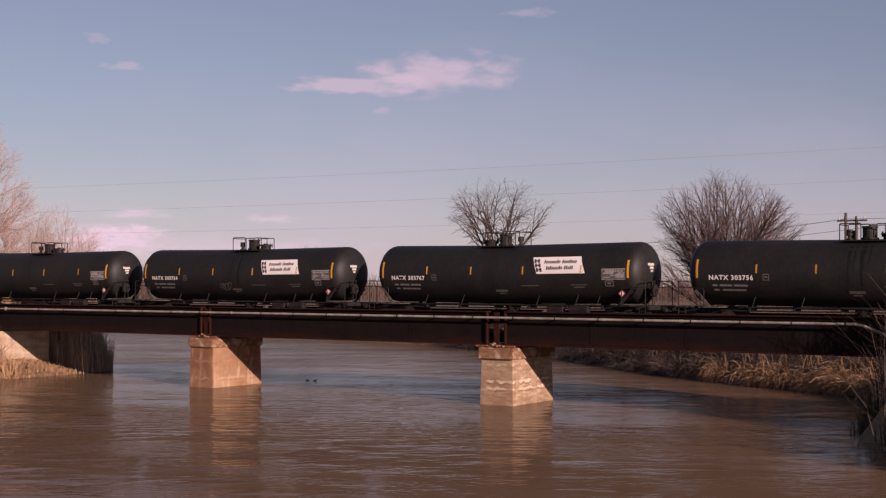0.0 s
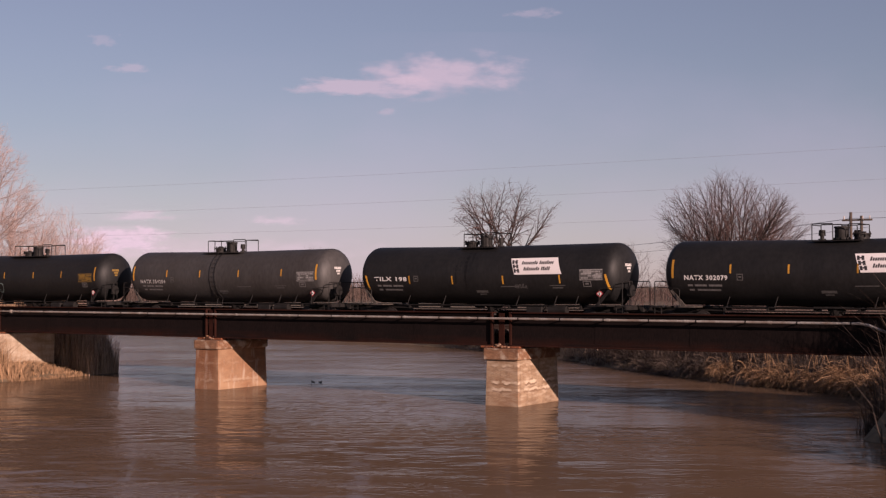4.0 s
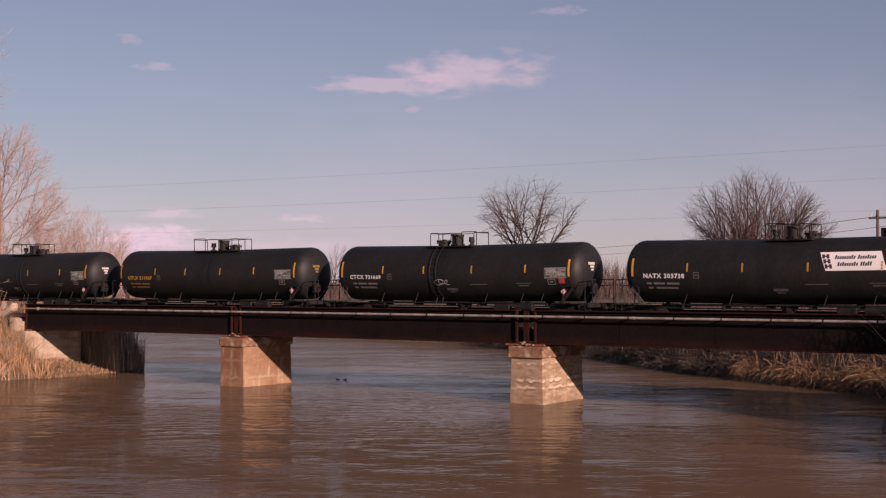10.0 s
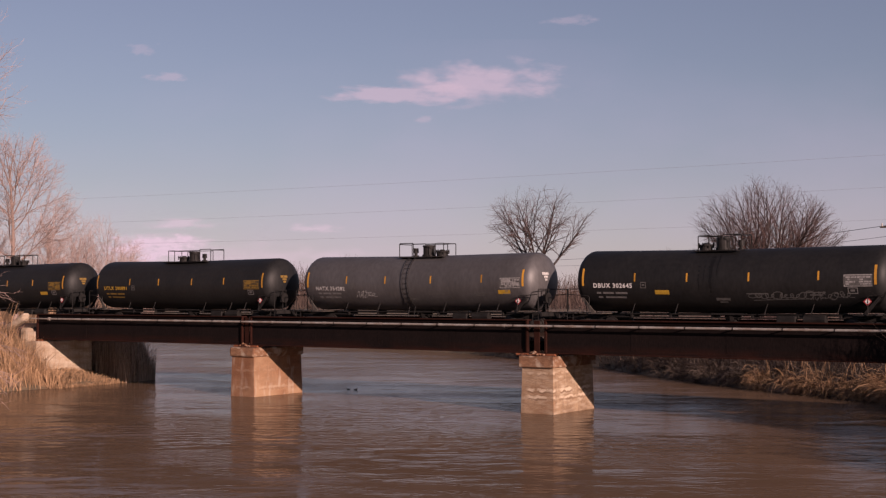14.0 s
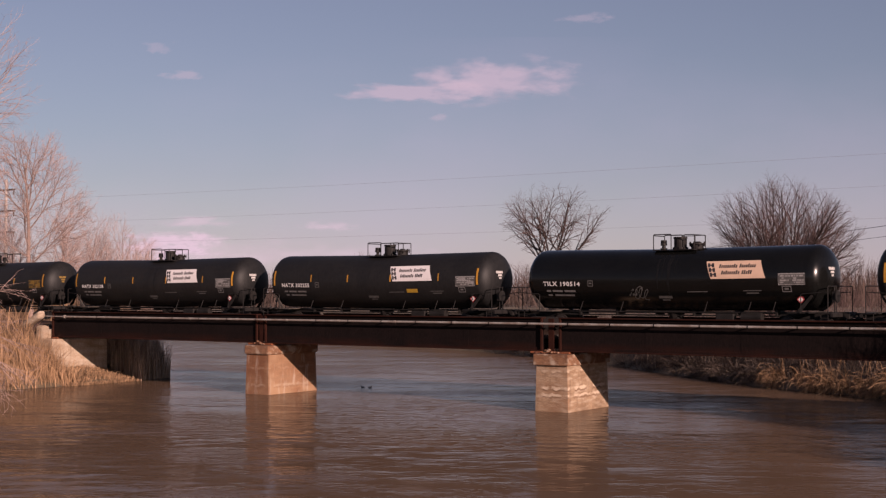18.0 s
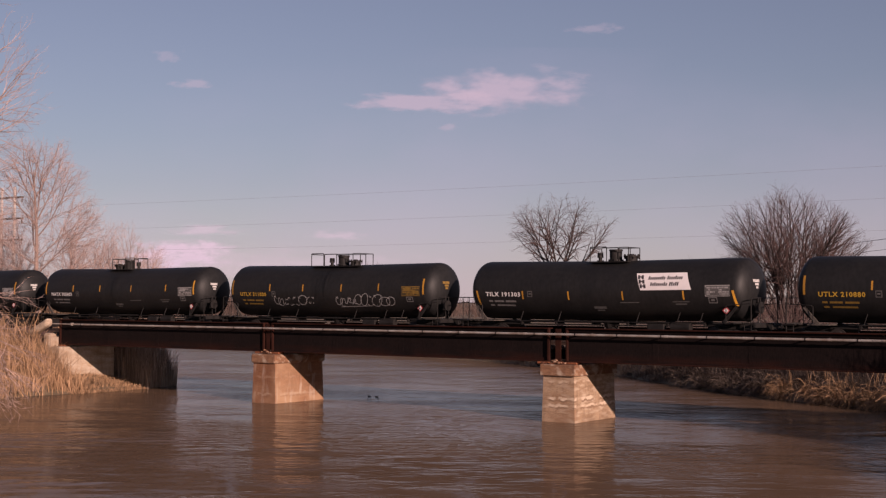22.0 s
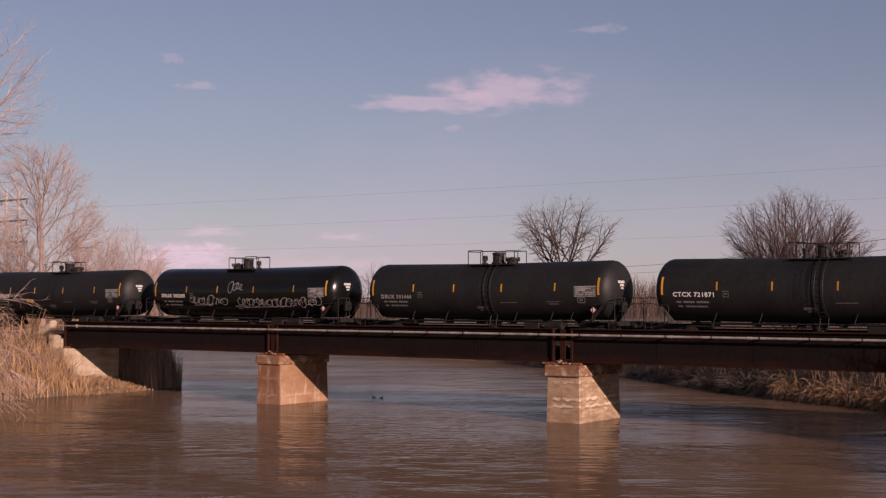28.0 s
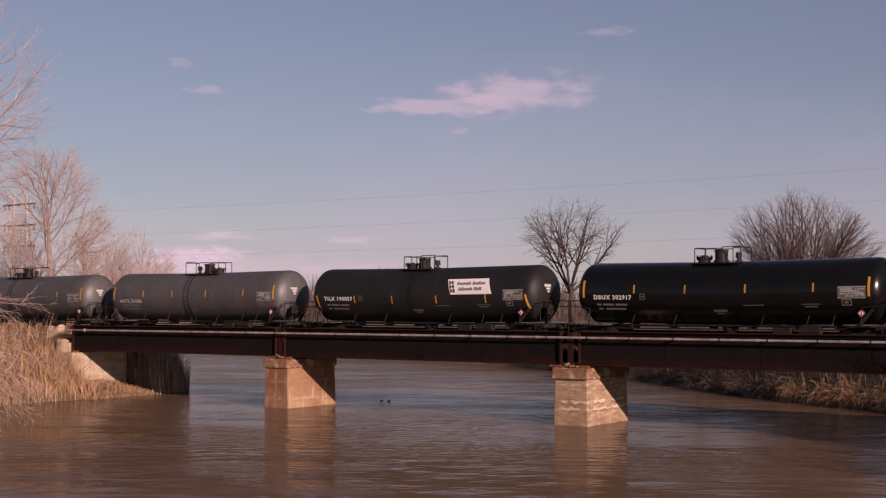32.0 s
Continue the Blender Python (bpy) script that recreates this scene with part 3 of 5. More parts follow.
def head_marks():
    """Stencils on the forward head."""
    b = bms()
    for y0, y1, z0, z1 in ((-0.62, -0.12, 0.33, 0.46), (-0.5, -0.2, 0.18, 0.29), (-0.45, -0.25, 0.04, 0.14)):
        q = []
        for y, z in ((y0, z0), (y1, z0), (y1, z1), (y0, z1)):
            x = HALF - 0.75 + 0.75 * math.sqrt(max(0, 1 - (y * y + z * z) / TANK_R ** 2)) + 0.012
            q.append(b.verts.new((x, y, TANK_Z + z)))
        b.faces.new(q)
    return b


def strokes(lines, width, proud=0.007):
    """Spray-painted lines on the shell."""
    b = bms()
    for pts in lines:
        for (xa, za), (xb, zb) in zip(pts, pts[1:]):
            d = Vector((xb - xa, zb - za))
            if d.length < 1e-4:
                continue
            k = Vector((-d.y, d.x)).normalized() * width / 2
            e = d.normalized() * width * 0.3
            q = [b.verts.new(on_tank(x, z, proud)) for x, z in ((xa - k.x - e.x, za - k.y - e.y), (xb - k.x + e.x, zb - k.y + e.y), (xb + k.x + e.x, zb + k.y + e.y), (xa + k.x - e.x, za + k.y - e.y))]
            b.faces.new(q)
    return b


def scrawl(seed, x0, x1, z0, z1, count):
    """Hand-drawn shapes side by side that spell nothing: overlapping loops, curls and strokes."""
    rnd = random.Random(seed)
    out = []
    w = (x1 - x0) / count
    h = z1 - z0
    for i in range(count):
        kind = rnd.choice(("loop", "loop", "curl", "curl", "spike"))
        cx, cz = x0 + w * (i + 0.5) + rnd.uniform(-0.1, 0.1) * w, (z0 + z1) / 2 + rnd.uniform(-0.12, 0.12) * h
        a, b, lean = w * rnd.uniform(0.55, 1.0), h * rnd.uniform(0.28, 0.6), rnd.uniform(0.1, 0.6)
        line = []
        for k in range(13):
            f = k / 12
            if kind == "loop":
                g = 0.6 + 6.6 * f
                u, v = math.cos(g) * (1 - 0.2 * f), math.sin(g)
            elif kind == "curl":
                g = 0.4 + 11.0 * f
                u, v = 2 * f - 1 + 0.55 * math.cos(g), 0.75 * math.sin(g) + 0.2 * math.cos(3 * f)
            else:
                u, v = 2 * f - 1, (1 if int(f * 4 + 0.01) % 2 else -1) * rnd.uniform(0.6, 1)
            line.append((cx + a * u + lean * b * v, cz + b * v))
        out.append(line)
        if rnd.random() < 0.4:
            q = rnd.uniform(-0.5, 0.5) * w
            out.append([(cx + q, cz - b * rnd.uniform(0.3, 1.1)), (cx + q + w * rnd.uniform(0.1, 0.5), cz + b * rnd.uniform(0.2, 1.1))])
    if count > 7:
        out.append([(x0 + w * 0.5, z0 - 0.03), (x0 + (x1 - x0) * 0.6, z0 + 0.01)])
    return out


def tank_shell():
    b = bms()
    prof = []
    for k in range(9):
        a = math.pi / 2 * k / 8
        prof.append((-HALF + 0.75 - 0.75 * math.cos(a), TANK_R * math.sin(a)))
    for x in (-5.6, -3.7, -1.85, -0.02, 0.02, 1.85, 3.7, 5.6):
        prof.append((x, TANK_R))
    prof += [(-x, r) for x, r in reversed(prof[:9])]
    n = 48
    rings = []
    for x, r in prof:
        rings.append([b.verts.new((x, max(r, 0.002) * math.cos(2 * math.pi * k / n), TANK_Z - dip(x) + max(r, 0.002) * math.sin(2 * math.pi * k / n))) for k in range(n)])
    for p, q in zip(rings, rings[1:]):
        for k in range(n):
            b.faces.new((p[k], p[(k + 1) % n], q[(k + 1) % n], q[k]))
    b.faces.new(rings[0][::-1])
    b.faces.new(rings[-1])
    bmesh.ops.recalc_face_normals(b, faces=b.faces[:])
    return b


def ladder_rail(s):
    pts = []
    for k in range(13):
        a = radians(62 - 118 * k / 12)
        r = TANK_R + 0.08
        pts.append((s, -r * math.cos(a), TANK_Z + r * math.sin(a)))
    pts.append((s, -1.02, 0.75))
    return bent(bms(), pts, 0.016, 5)


def ladder_rung(k):
    a = radians(58 - 110 * k / 11)
    r = TANK_R + 0.08
    return tube(bms(), (-0.19, -r * math.cos(a), TANK_Z + r * math.sin(a)), (0.19, -r * math.cos(a), TANK_Z + r * math.sin(a)), 0.014, None, 5)


def side_frame():
    b = bms()
    prof = [(-1.2, 0.36), (-1.2, 0.56), (-0.95, 0.66), (-0.5, 0.72), (0.5, 0.72), (0.95, 0.66), (1.2, 0.56), (1.2, 0.36), (0.72, 0.36), (0.45, 0.16), (-0.45, 0.16), (-0.72, 0.36)]
    f = b.faces.new([b.verts.new((x, -0.06, z)) for x, z in prof])
    r = bmesh.ops.extrude_face_region(b, geom=[f])
    for v in r["geom"]:
        if isinstance(v, bmesh.types.BMVert):
            v.co.y += 0.12
    bmesh.ops.recalc_face_normals(b, faces=b.faces[:])
    return b


def wheelset():
    b = tube(bms(), (0, -0.95, 0.42), (0, 0.95, 0.42), 0.08, None, 10)
    for s in (-0.76, 0.76):
        tube(b, (0, s - 0.05, 0.42), (0, s + 0.05, 0.42), 0.43, None, 28)
        tube(b, (0, s + math.copysign(0.05, s), 0.42), (0, s + math.copysign(0.075, s), 0.42), 0.34, 0.3, 24)
    return b


MESHES = {}


def once(key, make, material, smooth=False):
    k = (key, material.name)
    if k not in MESHES:
        MESHES[k] = mesh_of(key, make(), material, smooth)
    return MESHES[k]


def add(name, make, material, parent, label="", smooth=False, key=None):
    ob = part(name, once(key or name, make, material, smooth), material, parent, label)
    if name.endswith(("stencil", "small_lettering", "printed_message", "graffiti", "reporting_mark")):
        ob["kind"] = "stuff"
    return ob


BARS = (0.78, 3.65, 6.4, 9.5, 12.8, 15.35)
BARS_YELLOW = (0.7, 3.8, 6.45, 9.4, 12.15, 15.3)


def railing(length, s):
    """The pieces of the safety rail round the fittings."""
    a, c = (-length * 0.45 * s, length * 0.55 * s)
    z = TANK_Z + TANK_R - 0.1
    out = []
    for y in (-0.55, 0.55):
        out.append(lambda y=y: bent(bms(), [(a, y, z), (a, y, z + 0.65), (a + 0.03 * s, y, z + 0.68), (a + 0.52 * s, y, z + 0.68), (a + 0.55 * s, y, z + 0.65), (a + 0.55 * s, y, z)], 0.024, 5))
        out.append(lambda y=y: bent(bms(), [(c - 0.95 * s, y, z), (c - 0.95 * s, y, z + 0.69), (c - 0.92 * s, y, z + 0.72), (c - 0.03 * s, y, z + 0.72), (c, y, z + 0.69), (c, y, z)], 0.024, 5))
        out.append(lambda y=y: tube(bms(), (a + 0.55 * s, y, z + 0.66), (c - 0.95 * s, y, z + 0.66), 0.02, None, 5))
    for x in (a, c):
        out.append(lambda x=x: tube(bms(), (x, -0.55, z + 0.67), (x, 0.55, z + 0.67), 0.024, None, 5))
    return out


def crown(car, spec, paint):
    """The fittings on top: railed platform, manway, valve housing and vent."""
    s = -1 if spec["flip"] else 1
    z = TANK_Z + TANK_R - 0.075
    off = spec["crown"]
    long = spec["rail"]
    tag = ("f" if spec["flip"] else "n") + str(long)
    objs = []
    objs.append(add("platform", lambda: box(box(bms(), (-long * 0.5, -0.82, z - 0.08), (long * 0.5, -0.5, z - 0.04)), (-long * 0.5, 0.5, z - 0.08), (long * 0.5, 0.82, z - 0.04)), M_STEEL if spec["paint"] != "grey" else M_DUST, car, key="platform" + tag))
    pieces = railing(long, s)
    sr = add("safety_rail", pieces[0], M_STEEL, car, key="safety_rail" + tag)
    for k, make in enumerate(pieces[1:]):
        add("rail_hoop" if k < 4 else "rail_bar", make, M_STEEL, sr, key="rail%d" % k + tag)
    objs.append(sr)

    def housing():
        b = tube(bms(), (s * 0.05, 0, z - 0.1), (s * 0.05, 0, z + 0.55), 0.31, None, 20)
        tube(b, (s * 0.05, 0, z + 0.5), (s * 0.05, 0, z + 0.58), 0.35, 0.33, 20)
        tube(b, (s * 0.05, 0, z + 0.0), (s * 0.05, 0, z + 0.08), 0.38, None, 20)
        return b

    def manway():
        x = -s * 0.85
        b = tube(bms(), (x, 0, z - 0.1), (x, 0, z + 0.2), 0.3, None, 20)
        tube(b, (x, 0, z + 0.2), (x, 0, z + 0.26), 0.4, None, 20)
        tube(b, (x, 0, z + 0.26), (x, 0, z + 0.34), 0.22, 0.1, 14)
        for k in range(8):
            a = k * math.pi / 4
            tube(b, (x + 0.36 * math.cos(a), 0.36 * math.sin(a), z + 0.1), (x + 0.36 * math.cos(a), 0.36 * math.sin(a), z + 0.33), 0.03, None, 6)
        return b

    def vent():
        x = s * 0.95
        b = tube(bms(), (x, 0, z - 0.1), (x, 0, z + 0.18), 0.09, None, 12)
        tube(b, (x, 0, z + 0.18), (x, 0, z + 0.44), 0.16, 0.14, 12)
        tube(b, (x, 0, z + 0.0), (x, 0, z + 0.05), 0.17, None, 12)
        return b

    objs.append(add("valve_housing", housing, M_STEEL, car, key="valve_housing" + tag))
    objs.append(add("manway", manway, M_STEEL, car, key="manway" + tag))
    objs.append(add("relief_valve", vent, M_STEEL, car, key="relief_valve" + tag))
    for o in objs:
        o.location.x = off


def running_gear(car, spec):
    for e in (-1, 1):
        x = e * 6.95
        tr = add("truck", lambda: box(bms(), (-0.2, -1.0, 0.42), (0.2, 1.0, 0.66), 0.03), M_STEEL, car)
        tr.location.x = x
        for s in (-1.05, 1.05):
            f = add("side_frame", side_frame, M_DUST, tr)
            f.location.y = s
        for w in (-0.89, 0.89):
            o = add("wheelset", wheelset, M_WHEEL, tr, "grimy steel wheelset")
            o.location.x = w

        def sill():
            b = box(bms(), (-1.55, -0.2, 0.72), (1.75, 0.2, 1.05), 0.02)
            box(b, (0.95, -1.45, 0.98), (1.45, 1.45, 1.04))
            box(b, (1.4, -1.45, 0.84), (1.5, 1.45, 1.0))
            return b

        o = add("stub_sill", sill, M_STEEL, car)
        o.location.x = e * 6.95
        o.rotation_euler.z = 0 if e > 0 else math.pi

        def coupler():
            b = box(bms(), (1.75, -0.09, 0.78), (2.02, 0.09, 0.96), 0.02)
            box(b, (1.98, -0.16, 0.72), (2.108, 0.16, 1.02), 0.04)
            return b

        o = add("coupler", coupler, M_DUST, car)
        o.location.x = e * 6.95
        o.rotation_euler.z = 0 if e > 0 else math.pi

        def saddle():
            b = bms()
            for y in (-1, 1):
                f = b.faces.new([b.verts.new((px, y * 1.3, pz)) for px, pz in ((0.3, 1.03), (0.52, 1.03), (1.12, 1.76), (1.03, 1.82))])
                e = bmesh.ops.extrude_face_region(b, geom=[f])
                for v in e["geom"]:
                    if isinstance(v, bmesh.types.BMVert):
                        v.co.y -= y * 0.07
            bmesh.ops.recalc_face_normals(b, faces=b.faces[:])
            box(b, (-0.1, -1.34, 0.99), (0.9, 1.34, 1.04))
            return b

        o = add("saddle", saddle, M_PALE if e < 0 else M_STEEL, car, "dusty pale saddle plate" if e < 0 else "")
        o.location.x = e * 6.35
        o.rotation_euler.z = 0 if e > 0 else math.pi

        bars = []
        for y in (-1.4, 1.4):
            bars.append(lambda y=y: bent(bms(), [(0.2, y, 1.02), (0.2, y, 1.8), (0.26, y, 1.86), (1.4, y, 1.94)], 0.021, 5))
            bars.append(lambda y=y: bent(bms(), [(1.12, y, 1.0), (1.12, y, 0.35), (1.46, y, 0.35), (1.46, y, 1.0)], 0.018, 5))
            for k in range(2):
                bars.append(lambda y=y, k=k: tube(bms(), (1.12, y, 0.57 + 0.22 * k), (1.46, y, 0.57 + 0.22 * k), 0.018, None, 5))
        bars.append(lambda: tube(bms(), (1.46, -0.45, 1.0), (1.46, -0.45, 2.2), 0.02, None, 5))
        o = add("end_handrail", lambda: bent(bms(), [(1.46, -1.4, 1.0), (1.46, -1.4, 2.15), (1.46, -1.35, 2.2), (1.46, 1.35, 2.2), (1.46, 1.4, 2.15), (1.46, 1.4, 1.0)], 0.024, 5), M_STEEL, car)
        for k, make in enumerate(bars):
            add("grab_bar", make, M_STEEL, o, key="grab_bar%d" % k)
        o.location.x = e * 6.75
        o.rotation_euler.z = 0 if e > 0 else math.pi
        o = add("step_board", lambda: box(bms(), (0.55, -1.5, 1.06), (1.25, -1.36, 1.1)), M_PALE, car, "pale scuffed step board")
        o.location.x = e * 7.15 - (0.25 if e > 0 else 1.55)

    def brake():
        b = bms()
        tube(b, (8.25, -0.75, 2.2), (8.25, -0.75, 1.0), 0.03, None, 6)
        tube(b, (8.38, -0.75, 1.75), (8.42, -0.75, 1.75), 0.28, None, 16)
        box(b, (8.2, -0.95, 1.5), (8.38, -0.55, 1.95), 0.02)
        return b

    add("hand_brake", brake, M_STEEL, car)

    def rods():
        b = bms()
        for x in (-4.6, -2.3, 2.2, 4.4, 5.6):
            tube(b, (x, -1.05, 1.5), (x - 0.12, -1.15, 1.02), 0.02, None, 5)
        tube(b, (-5.5, -0.9, 1.0), (5.6, -0.9, 1.0), 0.03, None, 6)
        box(b, (2.6, -1.05, 0.62), (3.5, -0.75, 0.95), 0.03)
        tube(b, (3.9, -0.95, 0.8), (4.9, -0.95, 0.8), 0.2, None, 12)
        return b

    def train_line():
        b = bms()
        tube(b, (-6.8, 0.35, 0.98), (6.8, 0.35, 0.98), 0.06, None, 8)
        tube(b, (-6.6, -0.3, 0.84), (6.6, -0.3, 0.84), 0.035, None, 6)
        for x in (-5.2, -3.1, -0.9, 1.1, 3.3, 5.3):
            box(b, (x - 0.05, -0.35, 0.8), (x + 0.05, 0.42, 1.13))
        return b

    add("train_line", train_line, M_STEEL, car)
    add("brake_rigging", rods, M_STEEL, car)

    def outlet():
        b = tube(bms(), (0, 0, 0.62), (0, 0, 1.15), 0.28, 0.5, 14)
        box(b, (-0.9, -0.5, 0.98), (0.9, 0.5, 1.06), 0.02)
        tube(b, (0, 0, 0.5), (0, 0, 0.62), 0.12, None, 10)
        return b

    add("bottom_outlet", outlet, M_STEEL, car)


def sign(car, spec):
    x0 = spec.get("sign_x", 10.2) - 0.2 - HALF
    x1, z0, z1 = x0 + 2.72, 2.6, 3.42
    b = add("banner", lambda: patch(x0 + 0.32, x1 + 0.32, z0, z1, -0.32, 3, 6), M_TAN if spec["paint"] == "gloss" else M_SIGN, car, "white slanted company banner", key="banner%.2f" % x0)

    def ink():
        q = bms()
        rnd = random.Random(5)

        def mark(xa, xb, za, zb, lean=0.0):
            q.faces.new([q.verts.new(on_tank(a, c, 0.011)) for a, c in ((xa, za), (xb, za), (xb + lean, zb), (xa + lean, zb))])

        for za, zb, wa, words in ((3.1, 3.23, 0.7, (9, 8)), (2.8, 2.93, 0.84, (9, 5))):
            x = x0 + wa
            for n_marks in words:
                for k in range(n_marks):
                    w = 0.103
                    hi = zb + (0.045 if k == 0 or rnd.random() < 0.2 else 0)
                    mark(x, x + 0.074, za, hi, 0.03)
                    x += w
                x += 0.09
        for k in range(2):
            for j in range(3):
                a, c = x0 + 0.26 + 0.2 * k + 0.04 - 0.08 * j, 2.7 + 0.22 * j
                q.faces.new([q.verts.new(on_tank(u, v, 0.011)) for u, v in ((a, c), (a + 0.12, c), (a + 0.08, c + 0.19), (a - 0.04, c + 0.19))])
                if k == 0:
                    q.faces.new([q.verts.new(on_tank(u, v, 0.011)) for u, v in ((a + 0.12, c + 0.07), (a + 0.2, c + 0.07), (a + 0.18, c + 0.13), (a + 0.1, c + 0.13))])
        return q

    add("printed_message", ink, M_INK, b, "dark printed lines of text", key="printed_bars%.2f" % x0)


# reporting marks, front to back; s: banner, f: fittings turned about, r: rail length, p: paint
ROSTER = [
    dict(mark="NATX 303756", flip=1),
    dict(mark="NATX 303767", sign=1),
    dict(mark="NATX 303734", flip=1, sign=1, art=("M_FAINT", 6.9, 7.7, 1.75, 2.15, 4, 1)),
    dict(mark="CTCX 731357", flip=1),
    dict(mark="NATX 302079", flip=1, sign=1, sign_x=9.5),
    dict(mark="TILX 198", low=1, sign_x=10.1, sign=1, art=("M_FAINT", 10.2, 10.9, 1.9, 2.15, 3, 8)),
    dict(mark="NATX 354254", paint="grey", ladder=1, rail=3.0),
    dict(mark="UTLX 211052", yellow=1, rail=3.75, art=("M_TEAL", 5.2, 6.1, 1.72, 2.25, 3, 2)),
    dict(mark="DBUX 301612", ladder=1, dull=1, rail=3.0),
    dict(mark="TILX 198539", low=2, sign_x=10.3, sign=1),
    dict(mark="NATX 303738", flip=1, sign=1),
    dict(mark="CTCX 731669", ladder=1, rail=3.0, art=("M_SPRAY", 7.2, 7.9, 2.0, 2.35, 2, 3), red=1),
    dict(mark="UTLX 211367", flip=1, yellow=1, rail=3.75),
    dict(mark="DBUX 301936", flip=1, ladder=1, dull=1, rail=3.0),
    dict(mark="DBUX 302645", plate=4.7, art=("M_FAINT", 9.5, 14.2, 1.75, 2.05, 16, 4)),
    dict(mark="NATX 354282", flip=1, paint="grey", ladder=1, rail=3.0, plate=13.8, art=("M_SPRAY", 4.4, 5.6, 1.85, 2.2, 4, 5)),
    dict(mark="UTLX 200891", yellow=1, rail=3.75),
    dict(mark="UTLX 210954", flip=1, yellow=1, rail=3.75, plate=12.9),
    dict(mark="TILX 190514", flip=1, sign_x=10.5, sign=1, paint="gloss", bars=0, art=("M_FAINT", 6.3, 7.2, 1.7, 2.3, 3, 6)),
    dict(mark="NATX 302255", flip=1, sign=1, plate=10.6, sign_x=9.55),
    dict(mark="NATX 302108", flip=1, sign=1, sign_x=9.55),
    dict(mark="UTLX 210880", yellow=1, rail=3.75),
    dict(mark="TILX 191303", flip=1, low=1, sign_x=10.4, sign=1),
    dict(mark="UTLX 211030", flip=1, yellow=1, rail=3.75, art=("M_SPRAY", 4.1, 7.1, 1.75, 2.3, 6, 7), art2=("M_SPRAY", 9.0, 13.2, 1.75, 2.35, 9, 9)),
    dict(mark="NATX 303603"),
    dict(mark="NATX 302296", sign=1, sign_x=9.55, art=("M_SPRAY", 8.8, 11.3, 1.7, 2.05, 10, 10)),
    dict(mark="DBUX 302287", flip=1, paint="gloss", rail=2.4, art=("M_YELLOW", 8.4, 14.6, 2.25, 2.75, 15, 11), art2=("M_FAINT", 4.6, 7.4, 2.1, 2.5, 7, 14)),
    dict(mark="CTCX 721871", flip=1, ladder=1, rail=3.0, red=1),
    dict(mark="DBUX 301444", flip=1, ladder=1, dull=1, rail=3.0),
    dict(mark="DBUX 303205", paint="gloss", rail=2.4, art=("M_SPRAY", 4.0, 7.1, 1.85, 2.35, 8, 12), art2=("M_SPRAY", 8.3, 14.8, 1.75, 2.25, 17, 13), art3=("M_SPRAY", 7.4, 8.5, 2.6, 3.2, 3, 15)),
    dict(mark="DBUX 302537", flip=1, plate=5.4),
    dict(mark="DBUX 302917", paint="gloss", rail=2.4),
    dict(mark="TILX 190857", low=1, sign_x=10.4, sign=1),
    dict(mark="NATX 354286", flip=1, paint="grey", ladder=1, rail=3.0),
    dict(mark="NATX 354222", paint="grey", ladder=1, rail=3.0),
    dict(mark="NATX 303741"),
]
PAINTS = {"black": M_BLACK, "grey": M_GREY, "gloss": M_GLOSS}
WORDS = {"black": "dusty black", "grey": "faded grey", "gloss": "glossy black"}
SPRAYS = {"M_FAINT": M_FAINT, "M_TEAL": M_TEAL, "M_SPRAY": M_SPRAY, "M_YELLOW": M_YELLOW}

# lettering, with the built-in font
letters = []
for spec in ROSTER:
    cu = bpy.data.curves.new("lettering", "FONT")
    cu.body, cu.size, cu.resolution_u, cu.offset = spec["mark"], 0.365, 2, 0.011
    cu.space_character = 1.16
    letters.append(new("lettering", cu))
bpy.context.view_layer.update()
deps = bpy.context.evaluated_depsgraph_get()
TEXTS = []
for ob in letters:
    TEXTS.append(bpy.data.meshes.new_from_object(ob.evaluated_get(deps)))
for ob in letters:
    bpy.data.objects.remove(ob)


